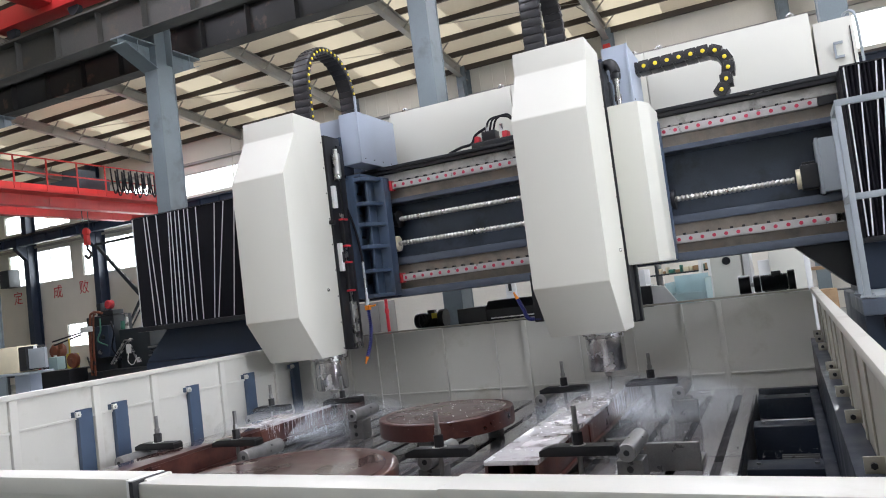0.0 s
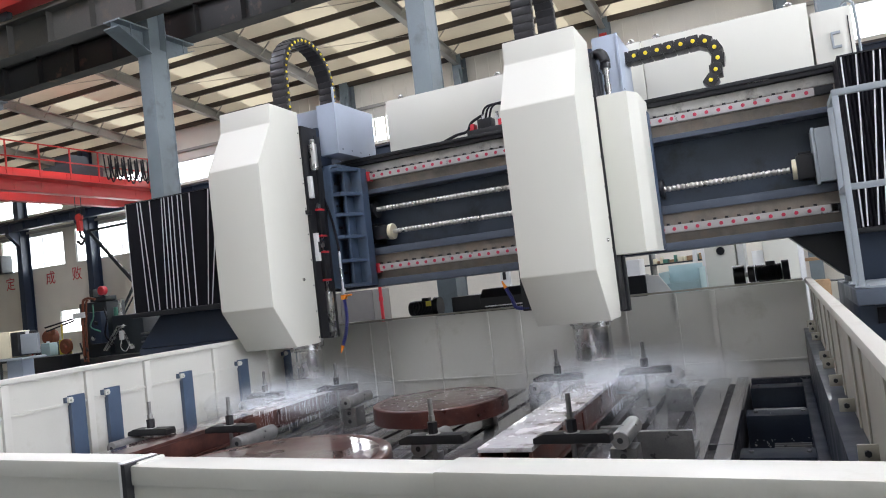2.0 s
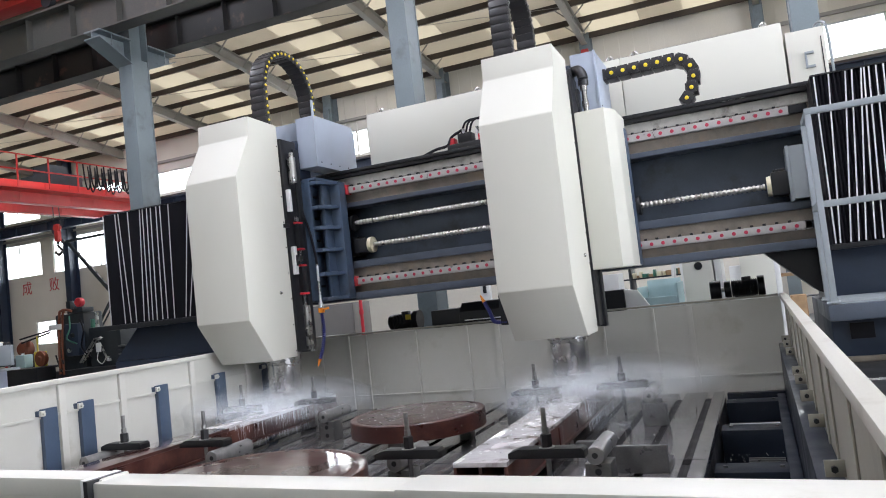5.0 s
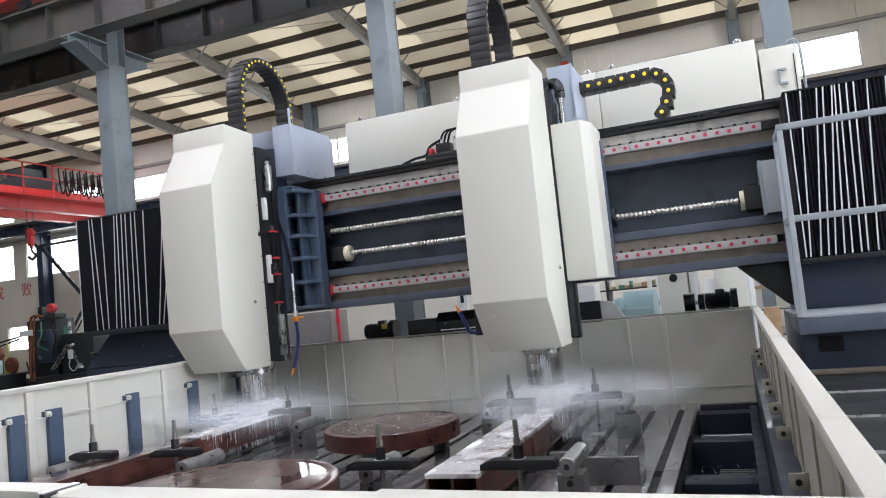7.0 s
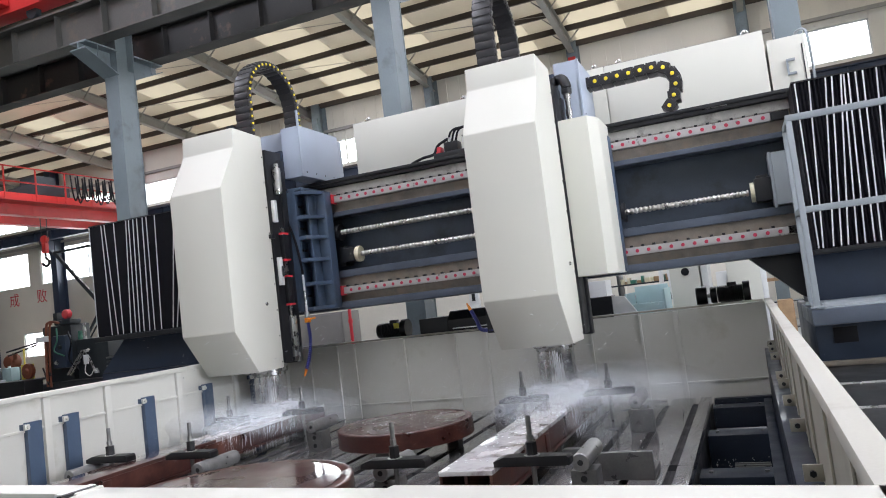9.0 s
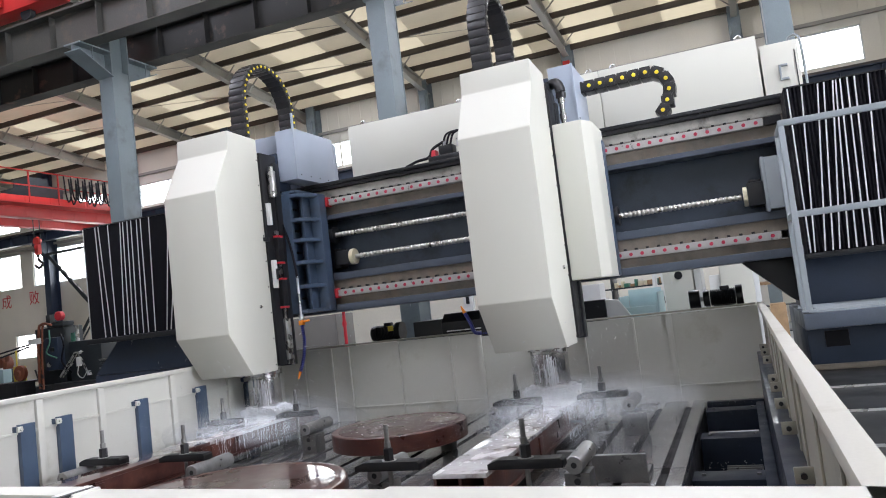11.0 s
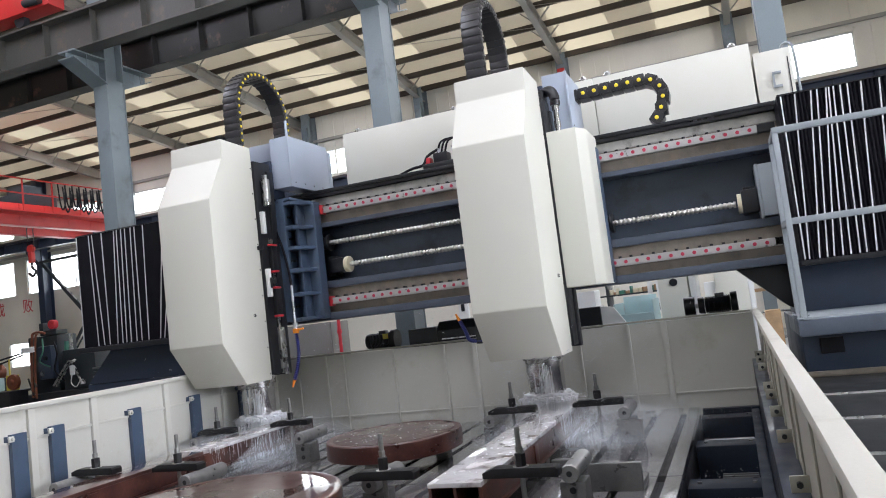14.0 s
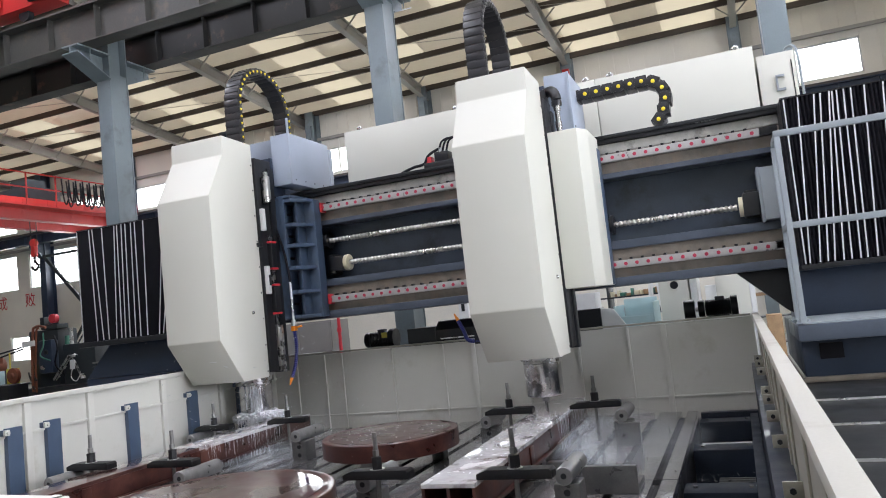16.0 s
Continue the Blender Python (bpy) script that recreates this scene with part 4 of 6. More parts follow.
def build_cabinets():
    c = thing("electrical_cabinet", (-2.1, 8.7, 2.125), "long cream sheet-metal electrical cabinet on the gantry", "cabinet")
    for a, b in ((-4.72, -2.935), (-2.925, -1.222), (-1.212, 0.575)):
        d = part("door", box(B(), a, b, 8.40, 8.46, 2.15, 2.99, 0.006), CREAM, c)
    part("body", box(B(), -4.715, 0.57, 8.46, 9.0, 2.125, 2.988, 0.006), CREAM, c)
    ring = mesh_of("lifting_eye", lathe(B(), [(0.03, -0.008), (0.045, 0), (0.03, 0.008), (0.022, 0), (0.03, -0.0081)], (0, 0, 0.05), "y", 14), STEEL, (0, 0, 0))
    for x in (-4.55, -3.1, -2.75, -1.35, -1.05, 0.4):
        piece("lifting_eye", ring, c, (x, 8.55, 2.988))
    s = thing("control_box", (0.75, 8.6, 2.125), "cream control box with a grey pull handle", "cabinet")
    part("body", box(B(), 0.60, 0.99, 8.42, 8.95, 2.125, 2.86, 0.008), CREAM, s)
    h = B()
    box(h, 0.77, 0.79, 8.39, 8.42, 2.42, 2.60), box(h, 0.79, 0.86, 8.385, 8.42, 2.575, 2.60), box(h, 0.79, 0.86, 8.385, 8.42, 2.42, 2.445)
    part("handle", h, FENCE, s, "grey C-shaped handle")
    part("hinge_line", box(B(), 0.945, 0.955, 8.412, 8.42, 2.3, 2.75), BLACK, s)
    hp = thing("hose_loop", (1.02, 8.5, 2.86), "grey cable loop on the control box", "cable")
    part("cable", sweep(B(), curve_points([(0.9, 8.6, 2.86), (0.93, 8.55, 2.93), (1.0, 8.5, 2.92), (1.03, 8.48, 2.8), (1.04, 8.48, 2.3), (1.05, 8.48, 2.125)], 5), 0.016, 8), FENCE, hp)
    jb = thing("junction_box", (-5.28, 8.9, 2.125), "small pale grey junction box behind the beam", "electrical box")
    part("body", box(B(), -5.34, -5.12, 8.62, 8.71, 2.082, 2.86, 0.006), PALE_BLUE, jb)
    part("door", box(B(), -5.33, -5.19, 8.605, 8.62, 2.16, 2.83, 0.004), WHITE, jb)
    part("latch", box(B(), -5.21, -5.195, 8.595, 8.605, 2.45, 2.52, 0.002), BLACK, jb)
    # valve block with hoses on the beam top
    v = thing("valve_block", (-3.1, 7.85, 2.125), "red and black pneumatic valve block with looped black hoses", "valve")
    part("block", box(B(), -3.16, -2.98, 7.74, 7.9, 2.20, 2.32, 0.01), BLACK, v)
    part("base", box(B(), -3.3, -2.6, 7.72, 7.92, 2.125, 2.2, 0.008), BLACK, v)
    for x in (-3.24, -2.86):
        part("red_valve", box(B(), x - 0.035, x + 0.035, 7.74, 7.86, 2.2, 2.28, 0.01), RED, v)
    for x in (-2.9, -3.08):
        part("fitting", rod(B(), (x, 7.76, 2.28), (x, 7.76, 2.37), 0.02, seg=10), ALU, v)
    for k in range(3):
        part("hose", sweep(B(), curve_points([(-3.12 + 0.05 * k, 7.8, 2.32), (-3.05 + 0.05 * k, 7.78, 2.45), (-2.9 + 0.05 * k, 7.78, 2.47), (-2.72, 7.78, 2.40 - 0.03 * k), (-2.55, 7.8, 2.25)], 6), 0.013, 8), RUBBER, v)
    part("hose", sweep(B(), curve_points([(-3.62, 7.76, 2.14), (-3.45, 7.74, 2.18), (-3.3, 7.74, 2.2), (-3.24, 7.76, 2.3), (-3.1, 7.76, 2.36)], 6), 0.018, 8), RUBBER, v)


# ---- the two heads ----
X1, X2, YN = -5.24, -1.832, 7.05   # head centres at the start, spindle depth
HW = 0.365
PROFILE = [(6.30, 2.68), (6.29, 2.45), (6.0, 1.95), (6.0, 0.34), (6.36, -0.15), (6.85, -0.15), (6.85, 2.66)]


def spindle_head(xc):
    h = thing("spindle_head", (xc, YN, 0), "tall cream-covered spindle head with a bright steel spindle nose", "machine head", "the two heads")
    cv = part("cover", prism(B(), PROFILE, xc - HW, xc + HW, "x", 0.012), CREAM, h, "cream folded sheet-metal cover")
    scr = mesh_of("screw", lathe(B(), [(0.009, 0), (0.009, 0.004), (0.004, 0.006)], (0, 0, 0), "x", 10), BLACK, (0, 0, 0))
    for k in range(9):
        piece("screw", scr, cv, (xc + HW, 6.82, -0.08 + 0.31 * k))
    part("knob", lathe(B(), [(0.02, 0), (0.02, 0.012), (0.012, 0.02)], (xc + HW, 6.62, 0.62), "x", 14), STEEL, cv, "round lock knob")
    part("ram", box(B(), xc - 0.385, xc + 0.385, 6.862, 7.2, -0.10, 2.5, 0.012), BLACK, h, "black ram body")
    part("ram_back", box(B(), xc - 0.41, xc + 0.41, 7.1, 7.21, -0.12, 2.40, 0.008), BLACK, h)
    part("nose_flange", lathe(B(), [(0.17, -0.1), (0.225, -0.11), (0.225, -0.20), (0.20, -0.205), (0.2, -0.24)], (xc, YN, 0), "z", 40), STEEL, h, "stained steel flange ring")
    bolt = mesh_of("flange_bolt", rod(B(), (0, 0, -0.212), (0, 0, -0.195), 0.012, seg=8), STUD, (0, 0, 0))
    for k in range(12):
        a = k * math.pi / 6
        piece("flange_bolt", bolt, h, (xc + 0.212 * math.cos(a), YN + 0.212 * math.sin(a), 0))
    part("nose", lathe(B(), [(0.15, -0.235), (0.196, -0.245), (0.196, -0.555), (0.188, -0.58), (0.12, -0.585), (0.06, -0.585)], (xc, YN, 0), "z", 48), CHROME, h, "bright turned spindle nose")
    part("tool_holder", lathe(B(), [(0.05, -0.58), (0.05, -0.605), (0.042, -0.61), (0.036, -0.64), (0.022, -0.645)], (xc, YN, 0), "z", 24), STEEL, h)
    part("drill", lathe(B(), [(0.018, -0.64), (0.018, -0.69), (0.002, -0.70)], (xc, YN, 0), "z", 12), CHROME, h)
    # slide rail, blocks and motor on the right flank
    if xc > -3:
        return h
    x = xc + 0.385
    rl = part("slide_rail", box(B(), x, x + 0.03, 7.02, 7.07, -0.10, 1.55, 0.004), STEEL, h, "ground vertical slide rail")
    part("rail_plate", box(B(), x + 0.03, x + 0.065, 7.06, 7.09, -0.12, 0.45, 0.003), STEEL, h)
    for z, tall in ((0.605, 0.32), (1.15, 0.30)):
        bk = part("slide_block", box(B(), x, x + 0.06, 6.99, 7.10, z, z + tall, 0.008), BLACK, h)
        for q in (z - 0.025, z + tall):
            part("red_end", box(B(), x, x + 0.062, 6.985, 7.105, q, q + 0.025, 0.005), RED, bk)
    part("valve_plate", box(B(), x, x + 0.05, 6.885, 6.94, 0.83, 1.17, 0.006), WHITE, h, "pale switch plate")
    part("valve_plate", box(B(), x, x + 0.05, 6.885, 6.94, 1.60, 1.87, 0.006), WHITE, h, "pale switch plate")
    part("switch", box(B(), x + 0.05, x + 0.07, 6.9, 6.925, 0.93, 1.06, 0.004), BLACK, h)
    part("tab", box(B(), x - 0.02, x + 0.03, 6.80, 6.87, 1.40, 1.45, 0.005), BLACK, h)
    part("cylinder", rod(rod(B(), (x + 0.05, 7.0, 1.95), (x + 0.05, 7.0, 2.27), 0.05, seg=20), (x + 0.05, 7.0, 2.27), (x + 0.05, 7.0, 2.33), 0.03, seg=16), STEEL, h, "bare steel cylinder")
    return h


def saddle(xc, sidecover):
    s = thing("saddle", (xc, 7.4, 0.45), "blue-grey ribbed cast saddle on the cross beam" if not sidecover else "saddle on the cross beam with a cream side cover", "machine saddle", "the two saddles")
    part("body", box(B(), xc - 0.55, xc + 0.46, 7.215, 7.63, 0.48, 1.98, 0.015), BLUE, s)
    part("back_plate", box(B(), xc - 0.78, xc + 0.78, 7.50, 7.66, 0.47, 1.97, 0.012), BLUE, s)
    part("front_flange", box(B(), xc + 0.44, xc + 0.52, 7.215, 7.27, 0.47, 2.0, 0.01), BLUE, s)
    for k, z in enumerate((0.47, 0.78, 1.08, 1.36, 1.62, 1.93)):
        rb = prism(B(), [(xc + 0.45, 7.22), (xc + 0.62, 7.22), (xc + 0.76, 7.505), (xc + 0.45, 7.505)], z, z + 0.045, "z", 0.006)
        part("rib", rb, BLUE, s)
    part("rib_wall", box(B(), xc + 0.60, xc + 0.635, 7.33, 7.505, 0.50, 1.96, 0.005), BLUE, s)
    hole = mesh_of("socket_bolt", lathe(B(), [(0.017, 0), (0.017, 0.014), (0.009, 0.014)], (0, 0, 0), "x", 12), BLACK, (0, 0, 0))
    for z in (0.66, 1.24, 1.52, 1.80):
        for q in range(3):
            piece("socket_bolt", hole, s, (xc + 0.46, 7.33 + 0.05 * q, z))
    for z in (1.867, 0.68):
        for sx in (-1, 1):
            bk = part("bearing_block", box(B(), xc + sx * 0.62 - 0.12, xc + sx * 0.62 + 0.12, RY - 0.05, RY + 0.07, z - 0.07, z + 0.07, 0.008), STEEL, s)
            part("red_wiper", box(B(), xc + sx * (0.72 if sidecover else 0.80) - 0.015, xc + sx * (0.72 if sidecover else 0.80) + 0.015, RY - 0.04, RY + 0.075, z - 0.062, z + 0.062, 0.006), RED, bk)
    part("nut_housing", lathe(B(), [(0.06, -0.2), (0.085, -0.2), (0.085, 0.0), (0.11, 0.0), (0.11, 0.03), (0.05, 0.03)], (xc + 0.79, RY + 0.10, 1.128 if sidecover else 1.44), "x", 24), BLACK, s)
    dx, back = (0.0, 8.0) if sidecover else (0.05, 8.22)
    mb = part("motor_box", box(B(), xc + 0.33 + dx, xc + 0.60 + dx, 7.26, back, 2.16, 2.81, 0.01), PALE_BLUE, s, "pale blue-grey motor housing")
    for q in range(4):
        part("panel_screw", lathe(B(), [(0.009, 0), (0.009, 0.005), (0.004, 0.007)], (xc + 0.60 + dx, 7.36 + 0.22 * q, 2.22), "x", 8), BLACK, mb)
    if not sidecover:
        part("side_box", box(B(), xc - 0.02, xc + 0.375, 7.32, 7.95, 2.53, 2.785, 0.01), PALE_BLUE, s, "low pale blue-grey cover box")
    part("seam_strip", box(B(), xc + 0.585 + dx, xc + 0.607 + dx, 7.245, 7.275, 2.16, 3.0 if not sidecover else 2.81, 0.003), PALE_BLUE, mb)
    part("dark_bracket", box(B(), xc + 0.05, xc + 0.33 + dx, 7.23, 7.5, 1.99, 2.70 if sidecover else 2.53, 0.01), BLUE_DARK, s)
    part("top_plate", box(B(), xc - 0.45, xc + 0.62, 7.22, 7.7, 1.985, 2.02, 0.006), BLUE, s)
    if sidecover:
        c = part("side_cover", prism(B(), [(xc + 0.385, 6.86), (xc + 0.69, 6.86), (xc + 0.77, 7.05), (xc + 0.77, 7.62), (xc + 0.385, 7.62)], 0.462, 2.09, "z", 0.012), CREAM, s, "cream side cover")
        part("pipe", rod(rod(rod(B(), (xc + 0.47, 7.12, 2.10), (xc + 0.47, 7.12, 2.45), 0.028, seg=14), (xc + 0.47, 7.12, 2.18), (xc + 0.47, 7.12, 2.25), 0.036, seg=14), (xc + 0.47, 7.12, 2.36), (xc + 0.47, 7.12, 2.42), 0.038, seg=14), CHROME, s, "bright coolant pipe")
        part("elbow", sweep(B(), curve_points([(xc + 0.47, 7.12, 2.42), (xc + 0.47, 7.12, 2.52), (xc + 0.42, 7.16, 2.60), (xc + 0.3, 7.25, 2.60)], 6), 0.055, 12), BLACK, s)
        part("flat_bracket", box(B(), xc + 0.32, xc + 0.36, 7.10, 7.3, 2.1, 2.62, 0.006), BLACK, s)
        part("red_lamp", lathe(B(), [(0.03, 0), (0.03, 0.04), (0.015, 0.055)], (xc + 0.45, 7.7, 2.81), "z", 14), RED, s)
    else:
        part("oil_pipe", sweep(B(), curve_points([(xc + 0.42, 7.22, 2.02), (xc + 0.36, 7.2, 2.0), (xc + 0.33, 7.19, 1.85), (xc + 0.40, 7.19, 1.6), (xc + 0.47, 7.2, 1.35), (xc + 0.52, 7.2, 1.05), (xc + 0.53, 7.2, 0.92)], 6), 0.016, 8), RUBBER, s, "black coolant hose")
        part("coolant_pipe", rod(rod(B(), (xc + 0.53, 7.2, 0.93), (xc + 0.53, 7.2, 0.42), 0.016, seg=10), (xc + 0.53, 7.2, 0.46), (xc + 0.53, 7.2, 0.38), 0.03, seg=10), ALU, s)
        part("tap", rod(box(B(), xc + 0.50, xc + 0.56, 7.17, 7.23, 0.33, 0.39, 0.008), (xc + 0.56, 7.2, 0.37), (xc + 0.64, 7.2, 0.38), 0.012, seg=8), ORANGE, s, "brass and orange tap")
    # jointed hose with an orange nozzle
    hx = xc + (0.53 if not sidecover else -0.98)
    z0 = 0.33 if not sidecover else 0.42
    pts = [(hx, 7.2, z0), (hx + 0.01, 7.2, z0 - 0.2), (hx - 0.005, 7.17, z0 - 0.4), (hx - 0.04, 7.12, z0 - 0.56)]
    if sidecover:
        pts = [(hx + 0.25, 7.3, 0.0), (hx + 0.1, 7.3, 0.02), (hx + 0.06, 7.3, 0.12), (hx, 7.3, 0.25)]
    line = curve_points(pts, 8)
    hz = part("hose", sweep(B(), line, 0.016, 8), HOSE_BLUE, s, "dark blue jointed coolant hose")
    bead = mesh_of("hose_joint", lathe(B(), [(0.014, -0.012), (0.023, -0.006), (0.023, 0.004), (0.014, 0.012)], (0, 0, 0), "z", 10), HOSE_BLUE, (0, 0, 0))
    for a, b in zip(line[:-1:1], line[1::1]):
        piece("hose_joint", bead, hz, (a + b) / 2, (b - a).to_track_quat("Z", "Y").to_matrix())
    d = (line[-1] - line[-2]).normalized()
    part("nozzle", rod(B(), line[-1], line[-1] + d * 0.09, 0.022, 0.008, seg=10), ORANGE, hz, "orange nozzle")
    if sidecover:
        part("hose_arm", box(B(), xc - 0.8, xc - 0.7, 7.28, 7.34, -0.03, 0.5, 0.006), BLACK, s)
    return s


def chain(at, line, side, half, label, spacing=0.085, tall=0.045, pin=None, cap=0.016):
    """Energy chain: a row of black links along a line, each with a yellow pin on its flanks."""
    c = thing("energy_chain", at, label, "cable chain", "energy chains")
    pts = [Vector(p) for p in line]
    run = [0.0]
    for a, b in zip(pts, pts[1:]):
        run.append(run[-1] + (b - a).length)
    n = int(run[-1] / spacing)
    side = Vector(side).normalized()
    link = box(box(B(), -half, half, -spacing * 0.49, spacing * 0.49, -tall, tall, 0.008), -half - 0.008, half + 0.008, -spacing * 0.62, spacing * 0.3, -0.75 * tall, 0.75 * tall, 0.01)
    rod(link, (-half - 0.004, 0, 0), (half + 0.004, 0, 0), tall * 0.97, seg=18)
    link = mesh_of("link", link, PLASTIC, (0, 0, 0))
    dot = lathe(B(), [(cap, 0), (cap, 0.008), (cap * 0.7, 0.012)], (half + 0.008, 0, 0), "x", 12)
    dot = mesh_of("pin_cap", dot, pin or YELLOW, (0, 0, 0))
    for i in range(n + 1):
        s = run[-1] * i / n
        k = max(j for j in range(len(run)) if run[j] <= s + 1e-9)
        k = min(k, len(pts) - 2)
        d = (pts[k + 1] - pts[k]).normalized()
        p = pts[k] + d * (s - run[k])
        up = side.cross(d).normalized()
        turn = Matrix((side, d, up)).transposed()
        lk = piece("link", link, c, p, turn)
        dc = new("pin_cap", dot)
        dc.parent = lk
    return c


def arch(x, ya, yb, z0, z1, zc):
    r = (yb - ya) / 2
    pts = [(x, ya, z0 + (zc - z0) * i / 6) for i in range(6)]
    pts += [(x, (ya + yb) / 2 - r * math.cos(math.pi * i / 16), zc + r * math.sin(math.pi * i / 16)) for i in range(17)]
    return pts + [(x, yb, zc + (z1 - zc) * i / 6) for i in range(1, 7)]


def build_heads():
    out = {}
    out["head1"], out["head2"] = spindle_head(X1), spindle_head(X2)
    out["saddle1"], out["saddle2"] = saddle(X1, False), saddle(X2, True)
    out["chain1"] = chain((X1, 7.1, 2.68), arch(X1 + 0.17, 6.84, 7.90, 2.66, 2.81, 3.17), (1, 0, 0), 0.10, "black plastic energy chain arched above the head, yellow pins")
    out["chain2"] = chain((X2, 7.1, 2.68), arch(X2 - 0.24, 6.74, 7.70, 2.66, 2.4, 3.26), (1, 0, 0), 0.10, "black plastic energy chain arched above the head, grey pins", pin=STUD)
    xa = X2 + 0.55
    pts = [(xa - 0.1 + 0.088 * i, 7.75, 2.625 + 0.0015 * i) for i in range(11)]
    pts += [(xa + 0.80 + 0.20 * math.sin(a * math.pi / 10), 7.75, 2.44 + 0.20 * math.cos(a * math.pi / 10)) for a in range(0, 8)]
    pts += [(xa + 0.80 + 0.16, 7.75, 2.26), (xa + 0.80 + 0.10, 7.75, 2.19)]
    out["chain3"] = chain((xa, 7.75, 2.125), pts, (0, -1, 0), 0.10, "black plastic energy chain curling down onto the beam, yellow pins", 0.118, 0.066, cap=0.022)
    return out


# ---- work on the table ----
WT = -0.685   # top of the steel sections


def steel_section(xc, y0, y1, raw=0.0):
    """A long closed box section on the table: top, two sides, a middle web, open at the end."""
    w = thing("steel_section", (xc, (y0 + y1) / 2, TABLE_Z), "wet red-brown steel box section being drilled", "steel beam", "sections being drilled")
    h = 0.18
    if raw > y0:
        part("top_plate", box(B(), xc - h, xc + h, y0, raw, WT - 0.03, WT, 0.004), DISC_FACE, w, "raw red-brown top face not yet milled")
    part("top_plate", box(B(), xc - h, xc + h, max(y0, raw + 0.002), y1, WT - 0.03, WT, 0.004), GLARE_TOP, w, "milled wet top face with pale chips, glare put into its colour")
    for dx in (-h + 0.012, 0.0, h - 0.012):
        part("web", box(B(), xc + dx - 0.011, xc + dx + 0.011, y0 + 0.004, y1 - 0.004, WT - 0.19, WT - 0.031, 0.003), RUST, w)
    part("bottom_plate", box(B(), xc - h - 0.02, xc + h + 0.02, y0, y1, WT - 0.215, WT - 0.191, 0.004), RUST, w)
    for y in (y0 + 1.3, y0 + 2.7):
        part("weld_plate", box(B(), xc + h, xc + h + 0.012, y - 0.05, y + 0.05, WT - 0.18, WT - 0.045, 0.003), RUST, w)
    k = mesh_of("support_block", box(B(), -0.14, 0.14, -0.06, 0.06, TABLE_Z, WT - 0.215, 0.006), BLOCK, (0, 0, 0))
    for y in (y0 + 0.25, (y0 + y1) / 2, y1 - 0.3):
        b = tagged(new("support_block", k), "grey steel support block under the section", "block", "support blocks")
        b.location = (xc, y, 0)
    return w


def disc(x, y, r, top, label):
    d = thing("steel_disc", (x, y, TABLE_Z), label, "steel disc", "discs on the table")
    part("plate", lathe(B(), [(0.02, top - 0.0015), (r * 0.93, top - 0.0015), (r * 0.935, top), (r - 0.006, top), (r, top - 0.008), (r, top - 0.15), (r - 0.03, top - 0.16), (0.02, top - 0.16)], (x, y, 0), "z", 72), RUST, d)
    part("wet_face", lathe(B(), [(0.01, top - 0.001), (r * 0.90, top - 0.001), (r * 0.9, top + 0.0012), (0.01, top + 0.0012)], (x, y, 0), "z", 64), DISC_FACE, d)
    for k in range(3):
        a = 2.1 * k + 0.5
        b = box(B(), -0.06, 0.06, -0.06, 0.06, TABLE_Z, top - 0.16, 0.006)
        s = solo("support_block", b, BLOCK, (0, 0, 0), "grey steel support block under the disc", "block", "support blocks")
        s.location = (x + 0.7 * r * math.cos(a), y + 0.7 * r * math.sin(a), 0)


def clamp_source():
    c = thing("strap_clamp", (0, 0, TABLE_Z), "black strap clamp with a long stud and nut on the table", "clamp", "clamps on the table")
    strap = prism(B(), [(-0.24, WT + 0.001), (0.24, WT + 0.001), (0.24, WT + 0.045), (0.225, WT + 0.06), (-0.17, WT + 0.06), (-0.24, WT + 0.035)], -0.055, 0.055, "y", 0.003)
    part("strap", strap, DARK_CLAMP, c)
    part("stud", rod(B(), (0, 0, TABLE_Z), (0, 0, WT + 0.30), 0.0165, seg=12), STUD, c, "threaded steel stud")
    part("nut", lathe(B(), [(0.02, WT + 0.062), (0.036, WT + 0.062), (0.036, WT + 0.14), (0.02, WT + 0.145)], (0, 0, 0), "z", 6), DARK_CLAMP, c)
    part("washer", lathe(B(), [(0.018, WT + 0.055), (0.05, WT + 0.055), (0.05, WT + 0.063), (0.018, WT + 0.063)], (0, 0, 0), "z", 20), STEEL, c)
    part("top_nut", lathe(B(), [(0.017, WT + 0.15), (0.024, WT + 0.15), (0.024, WT + 0.185), (0.017, WT + 0.185)], (0, 0, 0), "z", 6), STUD, c)
    return c


def cross_hole_block(x, y, z1, label):
    """A drilled riser with a thick bored bar laid on it, its near end face at y."""
    b = thing("riser_block", (x, y, TABLE_Z), label, "block", "riser blocks")
    r = 0.06
    part("body", box(B(), x - 0.085, x + 0.085, y + 0.05, y + 0.23, TABLE_Z, z1 - 2 * r, 0.008), BLOCK, b)
    part("round_bar", lathe(B(), [(0.018, 0.0), (r - 0.006, 0.0), (r, 0.006), (r, 0.474), (r - 0.006, 0.48), (0.018, 0.48)], (x, y, z1 - r), "y", 24), BAR_STEEL, b, "wet round steel bar")
    part("bore", lathe(B(), [(0.019, -0.001), (0.019, 0.0005), (0.002, 0.0005)], (x, y, z1 - r), "y", 14), BLACK, b)
    hb = mesh_of("hole", lathe(B(), [(0.022, 0), (0.022, -0.003), (0.002, -0.003)], (0, 0.0495, 0), "y", 14), BLACK, (0, 0, 0))
    for dz in (0.055, 0.14):
        piece("hole", hb, b, (x, y, TABLE_Z + dz))


